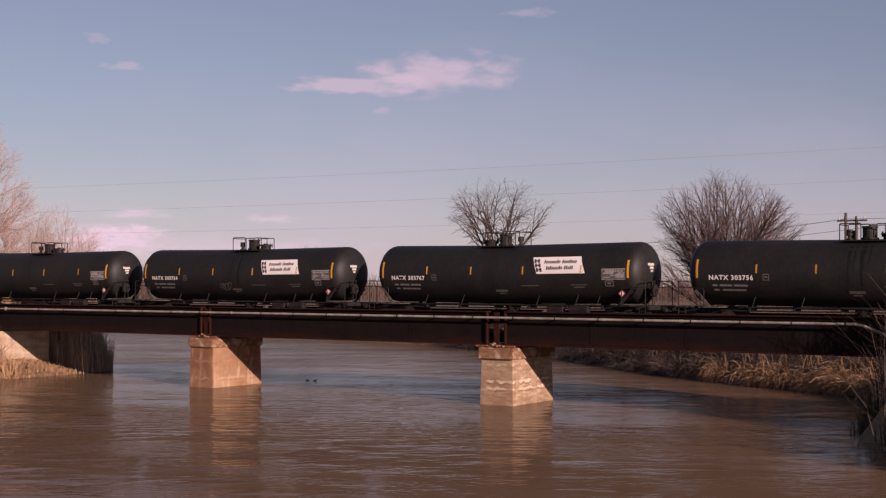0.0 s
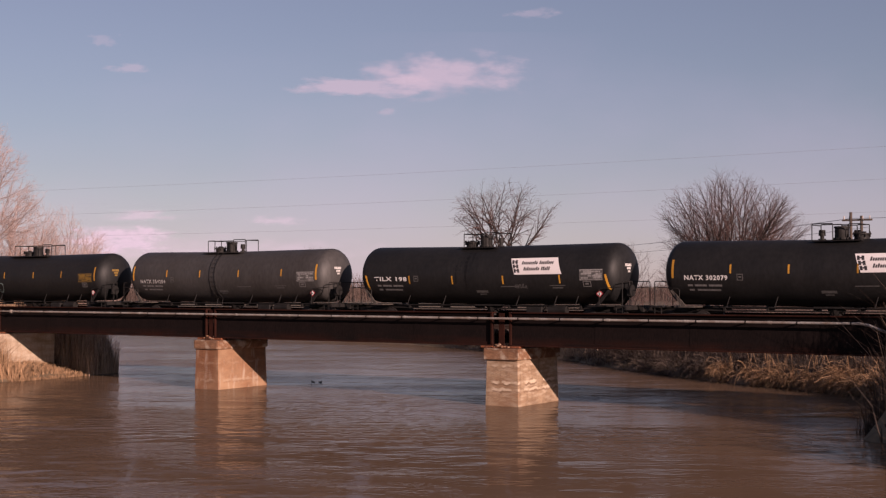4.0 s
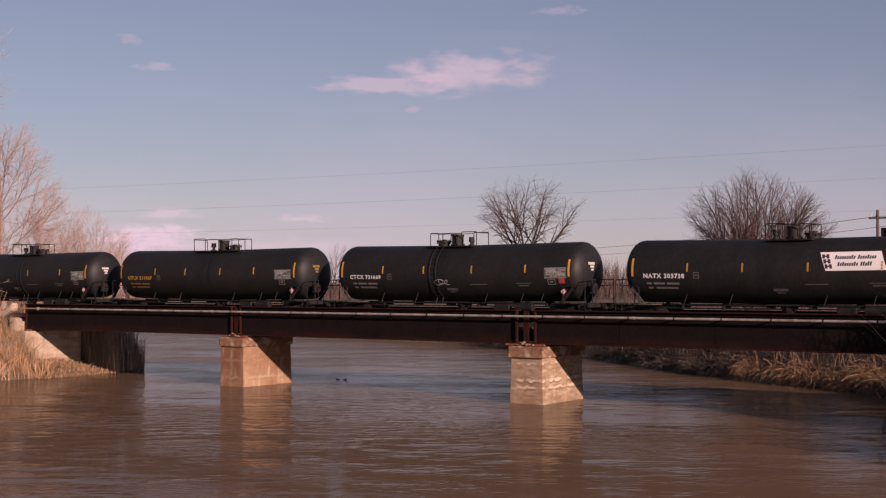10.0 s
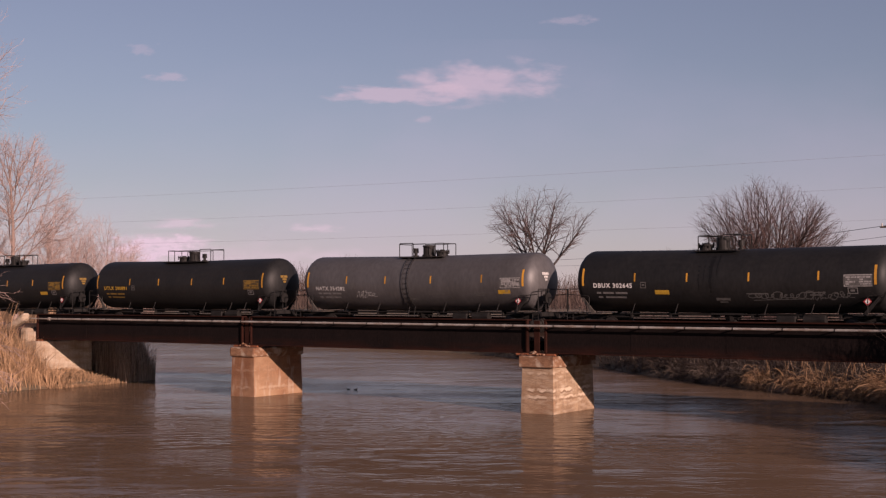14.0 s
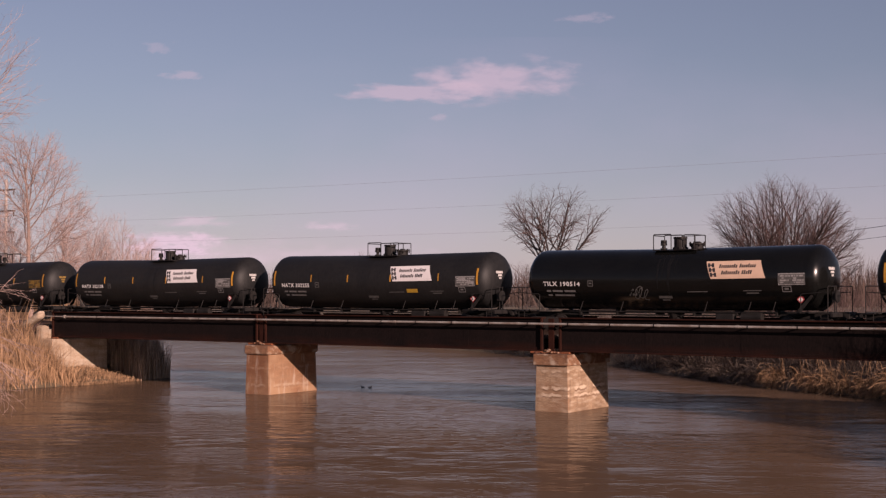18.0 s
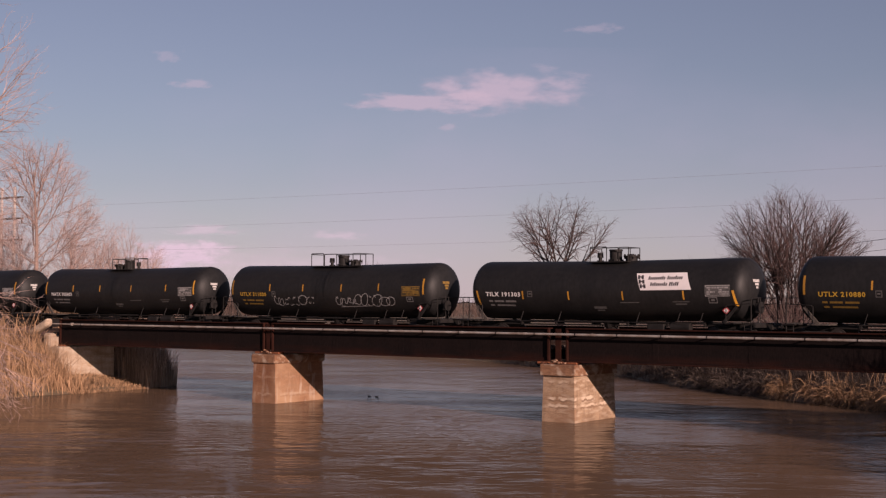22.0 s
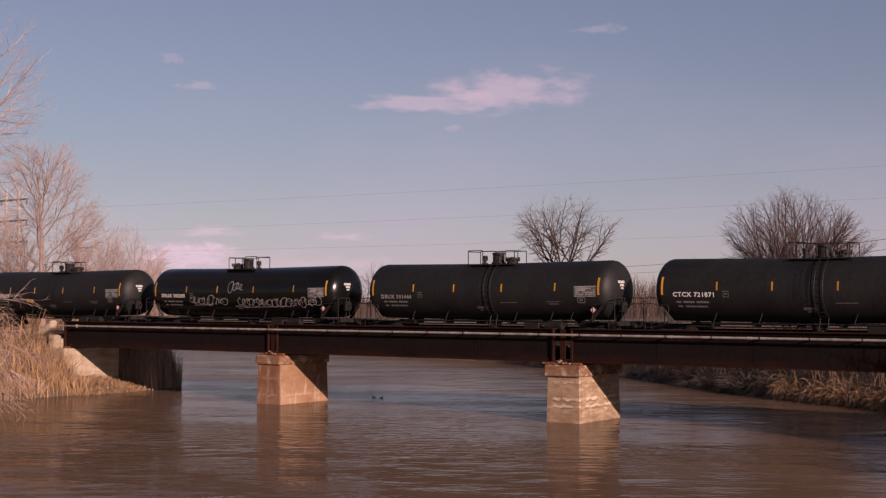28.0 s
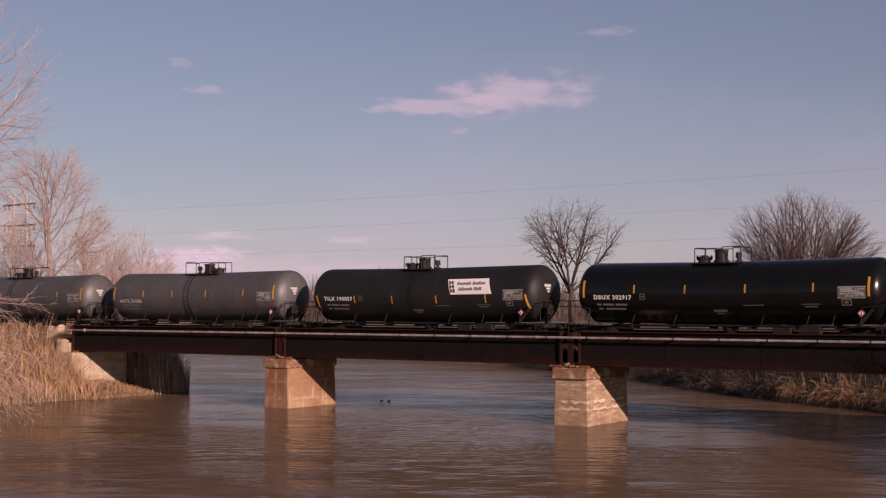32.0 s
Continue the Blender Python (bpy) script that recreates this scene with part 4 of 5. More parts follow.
def tank_car(i, spec):
    spec = {"paint": "black", "flip": 0, "rail": 2.2, "bars": 1, **spec}
    spec["crown"] = 0.3 if spec["flip"] else 0.0 if spec.get("yellow") else -0.5
    grey = spec["paint"] == "grey"
    paint = M_SLATE if spec["mark"].endswith("354254") else PAINTS[spec["paint"]]
    bits = ["%s railway tank car" % WORDS[spec["paint"]]]
    bits.append("with yellow lettering" if spec.get("yellow") else "with white lettering")
    if spec.get("sign"):
        bits.append("and slanted white banner")
    elif spec.get("art") and spec["art"][0] in ("M_SPRAY", "M_YELLOW", "M_TEAL"):
        bits.append("and spray-painted scrawl")
    else:
        bits.append("and amber strips")
    car = thing("tank_car", " ".join(bits), "tank car", "cars of the freight train")
    shell = add("tank", tank_shell, paint, car, smooth=True)
    if not grey and i % 3 != 1:
        def spill():
            b = bms()
            for x0, x1, z0, nz in ((0.0, 0.16, 2.2, 8), (0.3, 0.38, 2.65, 6), (0.55, 0.8, 1.9, 9), (0.95, 1.02, 2.9, 5)):
                rows = []
                for j in range(nz + 1):
                    f = j / nz
                    z = z0 + (3.98 - z0) * f
                    w = (x1 - x0) * (0.25 + 0.75 * f)
                    m = (x0 + x1) / 2 + 0.02 * math.sin(j * 2.1 + x0 * 9)
                    rows.append([b.verts.new(on_tank(m + s * w / 2, z, 0.004)) for s in (-1, 1)])
                for p, q in zip(rows, rows[1:]):
                    b.faces.new((p[0], p[1], q[1], q[0]))
            return b

        o = add("spill_stain", spill, M_SPILL, shell, "dark dried spill running down the shell", key="spill_stain")
        o.location.x = spec["crown"] - 0.6 - 0.35 * (i % 2)
    crown(car, spec, paint)
    running_gear(car, spec)
    lm = M_BLACK if not grey else M_STEEL
    if not grey and not spec.get("ladder"):
        lm = None
    ld = None if lm is None else add("ladder", lambda: ladder_rail(-0.2), lm, car)
    if ld:
        ld.location.x = (-0.2 if spec["flip"] else -0.5) if grey else 0.6 if spec["flip"] else -0.95
        add("ladder_rail", lambda: ladder_rail(0.2), lm, ld)
        for k in range(12):
            add("rung", lambda: ladder_rung(k), lm, ld, key="rung%d" % k)
    ink = M_YELLOW if spec.get("yellow") else (M_DATA if spec.get("dull") else M_HEAD if grey else M_WHITE)
    if spec["bars"]:
        low = spec.get("low", 0)
        for k, bx in enumerate(BARS_YELLOW if spec.get("yellow") else BARS):
            x = bx - HALF
            tall = k in (0, 5)
            half = 0.055 if tall else 0.042
            z0, z1 = (2.35, 3.2) if tall else (2.58, 2.98)
            lean = 0.0
            if low == 1:
                z0, z1, lean = (1.82, 2.55, -0.14) if tall else (2.14, 2.56, -0.02)
            elif low == 2:
                z0, z1 = z0 - 0.18, z1 - 0.18
            add("reflector", lambda: patch(x - half - lean, x + half - lean, z0, z1, lean, 1, 4), M_AMBER, car, "amber reflective strip", key="reflector%d_%d_%.2f" % (k, low, bx))
    # lettering
    me = TEXTS[i]
    vs = np.array([v.co for v in me.vertices])
    w = vs[:, 0].max()
    sx = 2.15 / w
    zz = 2.28 if not spec.get("dull") and not grey else 2.2
    for v in me.vertices:
        v.co = on_tank(1.35 - HALF + v.co.x * sx, zz + v.co.y * 0.8, 0.008)
    me.materials.clear()
    me.materials.append(ink)
    tagged(part("reporting_mark", me, ink, car), kind="stuff")
    dullink = M_FAINT if spec.get("dull") else (M_YELLOW if spec.get("yellow") else M_STENCIL)
    fine = M_STENCIL if dullink is M_STENCIL else dullink
    add("small_lettering", lambda: plates([(1.5 - HALF + 0.0, 1.75 - HALF, 1.98, 2.07), (1.85 - HALF, 2.45 - HALF, 1.98, 2.07), (2.55 - HALF, 3.2 - HALF, 1.98, 2.07), (1.55 - HALF, 1.8 - HALF, 1.78, 1.86), (1.95 - HALF, 3.1 - HALF, 1.78, 1.86)]), M_STENCIL if not spec.get("yellow") else M_OCHRE, car)
    add("class_stencil", lambda: plates([(3.95 - HALF, 4.25 - HALF, 2.26, 2.3), (3.95 - HALF, 4.25 - HALF, 2.52, 2.56), (3.95 - HALF, 3.99 - HALF, 2.3, 2.52), (4.21 - HALF, 4.25 - HALF, 2.3, 2.52), (4.03 - HALF, 4.17 - HALF, 2.38, 2.45)]), M_FAINT, car)

    kind_of_data = i % 4

    def data():
        rnd = random.Random(3 + kind_of_data)
        rects = [(13.8 - HALF, 15.05 - HALF, 2.76, 2.8), (13.8 - HALF, 13.84 - HALF, 2.3, 2.76), (13.8 - HALF, 15.05 - HALF, 2.28, 2.31)]
        for row in range(4):
            z = 2.35 + 0.1 * row
            x = 13.88
            while x < 14.95:
                wd = rnd.uniform(0.06, 0.24)
                if rnd.random() < 0.78:
                    rects.append((x - HALF, min(x + wd, 15.02) - HALF, z, z + 0.07))
                x += wd + 0.03
        if kind_of_data != 2:
            rects.append((14.0 - HALF, 14.45 - HALF, 2.56, 2.75))
        if kind_of_data % 2:
            rects.append((14.6 - HALF, 15.0 - HALF, 2.4, 2.56))
        return plates(rects, 0.009)

    dm = M_OCHRE if spec.get("yellow") and i != 12 else M_DATA
    pan = add("data_panel", lambda: patch(13.78 - HALF, 15.07 - HALF, 2.27, 2.81, 0, 2, 3, 0.005), M_FAINT if dm is M_DATA else M_TARNISH, car, "block of pale data stencils")
    add("data_stencil", data, dm, pan, key="data_stencil%d" % kind_of_data)
    if not spec.get("yellow"):
        pan.location.x = 0.15
    add("test_stencil", lambda: plates([(14.1 - HALF, 14.55 - HALF, 1.96, 2.0), (14.1 - HALF, 14.55 - HALF, 2.2, 2.24), (14.1 - HALF, 14.14 - HALF, 2.0, 2.2), (14.51 - HALF, 14.55 - HALF, 2.0, 2.2), (14.22 - HALF, 14.42 - HALF, 2.06, 2.15)]), M_STENCIL, car)
    if not spec.get("yellow"):
        add("line_stencil", lambda: plates([(9.35 - HALF, 10.4 - HALF, 2.0, 2.04), (12.2 - HALF, 13.1 - HALF, 2.02, 2.06), (12.35 - HALF, 12.95 - HALF, 1.9, 1.96), (7.8 - HALF, 8.5 - HALF, 1.72, 1.84), (7.95 - HALF, 8.35 - HALF, 1.62, 1.68)]), M_FAINT, car)

    def diamond(r, proud):
        c = on_tank(14.9 - HALF, 1.62, 0)
        b = bms()
        y = c.y - 0.1 - proud
        f = b.faces.new([b.verts.new((c.x + dx * r, y, c.z + dz * r)) for dx, dz in ((0, -1), (1, 0), (0, 1), (-1, 0))])
        e = bmesh.ops.extrude_face_region(b, geom=[f])
        for v in e["geom"]:
            if isinstance(v, bmesh.types.BMVert):
                v.co.y += 0.012
        bmesh.ops.recalc_face_normals(b, faces=b.faces[:])
        return b

    pl = add("placard", lambda: diamond(0.19, 0), M_RED, car, "red and white hazard diamond")
    add("placard_face", lambda: diamond(0.125, 0.006), M_WHITE, pl)
    add("placard_bracket", lambda: tube(bms(), on_tank(14.9 - HALF, 1.6, -0.05), on_tank(14.9 - HALF, 1.6, 0.098), 0.03, None, 6), M_STEEL, car)
    add("head_stencil", head_marks, M_OCHRE if spec.get("yellow") else M_HEAD, car)
    if spec.get("sign"):
        sign(car, spec)
    if spec.get("red"):
        add("red_notice", lambda: patch(14.75 - HALF, 15.1 - HALF, 2.02, 2.26, 0, 1, 2), M_RED, car, "small red notice")
    if spec.get("plate"):
        px = spec["plate"] - HALF
        add("yellow_plate", lambda: patch(px, px + 0.75, 1.98, 2.18, 0, 1, 2), M_YELLOW, car, "small yellow notice", key="yellow_plate%.2f" % px)
    for key in ("art", "art2", "art3"):
        if spec.get(key):
            m, x0, x1, z0, z1, n, seed = spec[key]
            add("graffiti", lambda: strokes(scrawl(seed, x0 - HALF, x1 - HALF, z0, z1, n), 0.03), SPRAYS[m], car, "unreadable spray-painted scrawl", key="graffiti%d" % seed)
    return car


CARS = [tank_car(i, spec) for i, spec in enumerate(ROSTER)]

# ---- trees, reeds and brush ----
def rings(pts, radii, n, V, F):
    """A tapered tube along pts, ending in a point."""
    base = len(V)
    m = len(pts)
    for i, p in enumerate(pts[:-1]):
        d = (pts[i + 1] - pts[max(0, i - 1)]).normalized()
        u = d.orthogonal().normalized()
        w = d.cross(u)
        for k in range(n):
            a = 2 * math.pi * k / n
            V.append(p + (u * math.cos(a) + w * math.sin(a)) * radii[i])
    V.append(pts[-1])
    for i in range(m - 2):
        for k in range(n):
            a, b = base + i * n + k, base + i * n + (k + 1) % n
            F.append((a, b, b + n, a + n))
    tip = len(V) - 1
    for k in range(n):
        F.append((base + (m - 2) * n + k, base + (m - 2) * n + (k + 1) % n, tip))


def fan_tree(at, height, width, seed, label, pale=False, fork=2.0, mid=None, low=None, polar=(3, 70), limbs=10, trunk_r=0.2, curl=0.1, gaps=(0.55, 0.32, 0.2), spread=(38, 42, 40), droop=0.0, twig=0.012, ragged=0.12, share=0.62, first=0.22, sag=0.0, leader=False, stems=0.0):
    """A leafless tree: limbs fan out from the fork to a domed outline, each with branches, twigs and fine shoots of its own."""
    rnd = random.Random(seed)
    z0 = float(ground_height(at[0], at[1])) - 0.15
    tree = thing("bare_tree", label, "tree", "bare trees along the river", at=(at[0], at[1], z0))
    mid = height * 0.55 if mid is None else mid
    low = mid * 0.7 if low is None else low
    half = width / 2
    gauss, uniform = rnd.gauss, rnd.uniform

    def rim(p):
        """How far out in the crown a place lies; 1 is its edge."""
        up = (height - mid) if p.z > mid else low
        a = math.atan2(p.y, p.x)
        edge = 1 + ragged * math.sin(a * 5 + seed + p.z * 1.1) * math.cos(p.z * 0.9 + a * 2)
        return math.sqrt((p.x / half) ** 2 + (p.y / half) ** 2 + ((p.z - mid) / up) ** 2) / edge

    trunk, crown_mesh, limb_meshes = ([], []), ([], []), []

    def grow(p, d, long, r, level, mesh):
        seg = (0.5, 0.42, 0.3, 0.22)[level]
        n = max(2, int(long / seg))
        step = long / n
        pts, ways = [p], [d]
        for k in range(n):
            w = (0.05, 0.09, 0.14, 0.16)[level]
            pull = curl * 0.35 - sag * (0.6 if level == 0 else 1.0) if level < 2 else curl * 0.4 - droop
            d = (d + Vector((gauss(0, w), gauss(0, w), gauss(0, w) + pull * step))).normalized()
            q = pts[-1] + d * step
            far = rim(q)
            if level and k and far > uniform(0.97, 1.07) and far > rim(pts[-1]):
                break
            pts.append(q)
            ways.append(d)
        m = len(pts) - 1
        if m < 1:
            return
        tip = max(0.003, r * (0.13 if level == 0 else 0.22))
        radii = [r + (tip - r) * k / m for k in range(m + 1)]
        rings(pts, radii, (6, 4, 3, 3)[level], *(mesh if level < 2 and mesh else crown_mesh))
        if level == 3:
            return
        gap = gaps[level]
        run = step * m
        s = run * (first if level == 0 else 0.14) + uniform(0, gap)
        turn = uniform(0, 6.28)
        while s < run * 0.98:
            f = s / run
            k = min(m - 1, int(f * m))
            o = pts[k].lerp(pts[k + 1], f * m - k)
            w = ways[k + 1]
            turn += 2.4 + gauss(0, 0.5)
            u = w.orthogonal().normalized()
            side = u * math.cos(turn) + w.cross(u) * math.sin(turn)
            out = Vector((o.x, o.y, 0))
            side = side + out * (0.35 / (out.length + 0.6))
            a = radians(spread[level] * uniform(0.65, 1.25))
            c = (w * math.cos(a) + side.normalized() * math.sin(a)).normalized()
            size = (run * (0.2 + share * (1 - f) ** 0.8) * uniform(0.6, 1.15), max(0.55, run * (0.2 + share * (1 - f))) * uniform(0.6, 1.2), uniform(0.3, 0.75))[level]
            thick = max(twig * (1.0, 0.8, 0.6)[level], radii[k] * (0.5 + 0.25 * (1 - f)))
            if level == 2:
                thick = twig * 0.55
            grow(o, c, size, min(thick, radii[k] * 0.9), level + 1, mesh)
            s += gap * uniform(0.65, 1.35)

    top = height * 0.82 if leader else fork
    lean = (uniform(-0.03, 0.03), uniform(-0.03, 0.03))
    n_top = max(4, int(top / 0.6))
    bole = [Vector((lean[0] * z + 0.04 * math.sin(z * 0.8), lean[1] * z + 0.04 * math.cos(z * 0.7), z)) for z in np.linspace(0, top, n_top + 1)]
    bole[0] = Vector((0, 0, -0.2))
    rings(bole + [bole[-1] + Vector((0, 0, 0.3))], [trunk_r * (1 - (0.8 if leader else 0.35) * k / n_top) for k in range(n_top + 1)] + [0.004], 9, *trunk)
    for i in range(limbs):
        th = radians(polar[0] + (polar[1] - polar[0]) * ((i + 0.5) / limbs) ** 0.7)
        az = i * 2.39996 + uniform(-0.35, 0.35)
        d = Vector((math.sin(th) * math.cos(az), math.sin(th) * math.sin(az), math.cos(th)))
        if leader:
            z = fork + (top - fork) * (1 - (i + rnd.random()) / limbs) * 0.97
        else:
            z = fork * uniform(0.8, 1.0)
        k = min(n_top - 1, int(z / top * n_top))
        p = bole[k].lerp(bole[k + 1], z / top * n_top - k) + Vector((d.x, d.y, 0)) * stems
        long = max([g * 0.25 for g in range(4, int(height * 5)) if rim(p + d * g * 0.25) < 1.0], default=1.5) * uniform(0.9, 1.02)
        mesh = ([], [])
        limb_meshes.append(mesh)
        grow(p, d, long, max(0.035, trunk_r * (0.5 if not leader else 0.32) * (0.6 + 0.4 * long / height)), 0, mesh)
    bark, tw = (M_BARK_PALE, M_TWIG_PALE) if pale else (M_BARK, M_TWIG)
    raw("trunk", *trunk, bark, tree)
    for mesh in limb_meshes:
        raw("limb", *mesh, bark, tree)
    tagged(raw("crown", *crown_mesh, tw, tree), kind="stuff")
    return tree


def blades(name, spots, heights, widths, lean, material, label, category, seed, curl=0.35, droop=0.0, parent=None, way=None):
    """Many upright dry stems, each a thin bent strip."""
    rs = np.random.RandomState(seed)
    p = np.asarray(spots, float)
    n = len(p)
    h, w = np.asarray(heights, float), np.asarray(widths, float)
    a = rs.uniform(0, 2 * np.pi, n)
    face = np.stack([np.cos(a), np.sin(a), np.zeros(n)], 1) * w[:, None] / 2
    b = rs.uniform(0, 2 * np.pi, n)
    tilt = np.stack([np.cos(b), np.sin(b), np.zeros(n)], 1) * (np.abs(rs.normal(0, lean, n)))[:, None]
    if way is not None:
        tilt = tilt + np.array(way)[None, :] * rs.uniform(0.3, 1.0, n)[:, None]
    mid = p + tilt * h[:, None] * 0.45 + np.array([0, 0, 1]) * h[:, None] * 0.55
    tip = p + tilt * h[:, None] * (1 + curl) + np.array([0, 0, 1]) * h[:, None] * (1 - droop * np.abs(rs.normal(0, 1, n)))[:, None]
    V = np.stack([p - face, p + face, mid + face * 0.8, mid - face * 0.8, tip + face * 0.25, tip - face * 0.25], 1).reshape(-1, 3)
    i = np.arange(n)[:, None] * 6
    F = np.concatenate([i + np.array([[0, 1, 2, 3]]), i + np.array([[3, 2, 4, 5]])], 0)
    ob = raw(name, V.tolist(), F.tolist(), material, parent)
    return tagged(ob, label, category, kind="stuff")


rs = np.random.RandomState(4)


def strip(n, ya, yb, bank_table, a, b, land=-1):
    """Spots on a strip of bank between two distances from the water's edge."""
    y = rs.uniform(ya, yb, n)
    x = bank(bank_table, y) + land * rs.uniform(a, b, n)
    return x, y


# reeds on the near side of the west abutment
cx, cy = strip(850, 40, 57.6, LEFT_BANK, 0.1, 13)
clump = rs.uniform(0.4, 1.15, 850)
x, y = np.repeat(cx, 12) + rs.normal(0, 0.22, 10200), np.repeat(cy, 12) + rs.normal(0, 0.3, 10200)
x = np.minimum(x, bank(LEFT_BANK, y) - 0.05)
z = ground_height(x, y)
h = rs.uniform(1.3, 2.5, len(x)) * np.repeat(clump, 12) * np.clip(0.4 + (-73 - x) * 0.18, 0.45, 1)
blades("dry_reeds", np.stack([x, y, z - 0.1], 1), h, rs.uniform(0.02, 0.075, len(x)), 0.42, M_STRAW, "tall dry straw-coloured reeds on the river bank", "reeds", 1)
x = -77.6 - 16 * rs.beta(1, 1.5, 4500)
y = rs.uniform(51.5, 58.3, 4500)
blades("dry_reeds", np.stack([x, y, ground_height(x, y) - 0.1], 1), rs.uniform(0.3, 0.75, len(x)) * np.where(x < -81, 1.5, 1.0), rs.uniform(0.015, 0.04, len(x)), 0.25, M_STRAW, "dry straw-coloured reeds against the abutment", "reeds", 12)
x, y = strip(3200, 56, 62.5, LEFT_BANK, -0.5, 3.2)
z = np.maximum(ground_height(x, y), 0.0)
blades("trampled_reeds", np.stack([x, y, z - 0.05], 1), rs.uniform(0.15, 0.45, len(x)), rs.uniform(0.02, 0.045, len(x)), 0.8, M_STRAW, "flattened straw-coloured reeds at the water's edge", "reeds", 2, 0.5, 0.5)
x = rs.uniform(-77.2, -73.1, 1500)
y = rs.uniform(55.6, 57.9, 1500)
blades("dry_reeds", np.stack([x, y, ground_height(x, y) - 0.1], 1), rs.uniform(0.5, 1.1, len(x)) * np.clip((-72.9 - x) * 0.55, 0.2, 2.0), rs.uniform(0.015, 0.04, len(x)), 0.35, M_STRAW, "dry straw-coloured reeds in front of the abutment", "reeds", 13)
x = -78.4 - 22 * rs.beta(1, 1.3, 3600)
y = rs.uniform(56.8, 58.9, 3600)
blades("bank_brush", np.stack([x, y, ground_height(x, y) - 0.05], 1), rs.uniform(0.25, 0.95, len(x)), rs.uniform(0.012, 0.03, len(x)), 0.5, M_TWIG, "low reddish brush on the railway embankment", "brush", 15)
# shaded brush behind the abutment
x, y = strip(4200, 62.8, 68.5, LEFT_BANK, -0.5, 7)
z = np.maximum(ground_height(x, y), 0)
edge = bank(LEFT_BANK, y) - x
blades("bank_brush", np.stack([x, y, z - 0.1], 1), rs.uniform(1.0, 3.4, len(x)) * np.clip(0.85 + 0.2 * edge, 0.6, 1.0), rs.uniform(0.02, 0.06, len(x)), 0.09, M_UNDER, "matted dry brush in the shade behind the abutment", "brush", 3, 0.4, 0.25)
x, y = strip(120, 63.5, 68.5, LEFT_BANK, 0.0, 1.6)
blades("overhanging_twigs", np.stack([x, y, np.maximum(ground_height(x, y), 0) + rs.uniform(0, 1.0, len(x))], 1), rs.uniform(0.7, 2.2, len(x)), rs.uniform(0.012, 0.03, len(x)), 0.3, M_TWIG, "thin reddish twigs leaning out over the river", "brush", 14, 0.5, 0.1, way=(0.45, 0.1, 0))
# the far bank: dark tangle, fallen tussocks at the water's edge
x, y = strip(15000, 64, 112, RIGHT_BANK, -0.1, 9, 1)
z = ground_height(x, y)
blades("bank_brush", np.stack([x, y, z - 0.1], 1), rs.uniform(0.3, 1.5, len(x)) * np.clip(0.2 + 0.55 * (x - bank(RIGHT_BANK, y)), 0.2, 1), rs.uniform(0.015, 0.04, len(x)), 1.3, M_TANGLE, "tangled dark brown brush along the far bank", "brush", 5, 0.5, 0.35)
x, y = strip(420, 62, 96, RIGHT_BANK, 0.3, 4.5, 1)
z = np.maximum(ground_height(x, y), 0.02)
blades("bent_reeds", np.stack([x, y, z], 1), rs.uniform(0.6, 2.4, len(x)), rs.uniform(0.02, 0.04, len(x)), 1.0, M_DULL, "bleached reeds bent over at the far water's edge", "reeds", 6, 0.6, 0.35)
def tussocks(name, centres, size, count, material, label, seed, down=1.0):
    """Fallen clumps of long blades that arch over and hang towards the water."""
    r2 = np.random.RandomState(seed)
    c = np.repeat(np.asarray(centres, float), count, 0)
    big = np.repeat(np.asarray(size, float), count)
    n = len(c)
    az = np.repeat(r2.uniform(-2.9, -0.9, len(centres)), count) + r2.normal(0, 0.75, n)
    el = np.radians(r2.uniform(5, 75, n))
    long = r2.uniform(0.5, 1.35, n) * big
    wide = r2.uniform(0.02, 0.06, n)
    p = c + np.stack([r2.normal(0, 0.2, n) * big, r2.normal(0, 0.2, n) * big, r2.uniform(0.0, 0.3, n) * big], 1)
    p[:, 0] = np.maximum(p[:, 0], bank(RIGHT_BANK, p[:, 1]) - 0.15)
    flat = np.stack([np.cos(az), np.sin(az), np.zeros(n)], 1)
    twist = np.radians(r2.uniform(-50, 50, n))
    side = np.stack([-np.sin(az) * np.cos(twist), np.cos(az) * np.cos(twist), np.sin(twist)], 1) * wide[:, None] / 2
    rows = []
    for k in range(5):
        rows += [p - side * (1 - 0.18 * k), p + side * (1 - 0.18 * k)]
        d = flat * np.cos(el)[:, None] + np.array([0, 0, 1.0]) * np.sin(el)[:, None]
        p = p + d * (long / 4)[:, None]
        p[:, 2] = np.maximum(p[:, 2], 0.01)
        el = el - np.radians(r2.uniform(8, 48, n)) * down
    V = np.stack(rows, 1).reshape(-1, 3)
    b = np.arange(n)[:, None] * 10
    F = np.concatenate([b + np.array([[2 * k, 2 * k + 1, 2 * k + 3, 2 * k + 2]]) for k in range(4)])
    return tagged(raw(name, V.tolist(), F.tolist(), material), label, "reeds", kind="stuff")


k = 120
cy = 66 + 27 * rs.beta(1.1, 1.5, k)
cx = bank(RIGHT_BANK, cy) + rs.uniform(-0.1, 2.2, k)
spots = np.stack([cx, cy, np.maximum(ground_height(cx, cy), 0.03)], 1)
near, size = cy < 82, np.clip((104 - cy) / 17, 0.6, 1.9) * rs.uniform(0.5, 1.15, k)
tussocks("reed_tussocks", spots[near], size[near], 80, M_STRAW, "sunlit fallen tussocks of straw-coloured reeds", 7)
tussocks("reed_tussocks", spots[~near], size[~near], 60, M_DULL, "brown fallen tussocks along the far bank", 23)
k = 95
cy = 64 + 46 * rs.uniform(0, 1, k)
cx = bank(RIGHT_BANK, cy) + rs.uniform(0.3, 5.0, k)
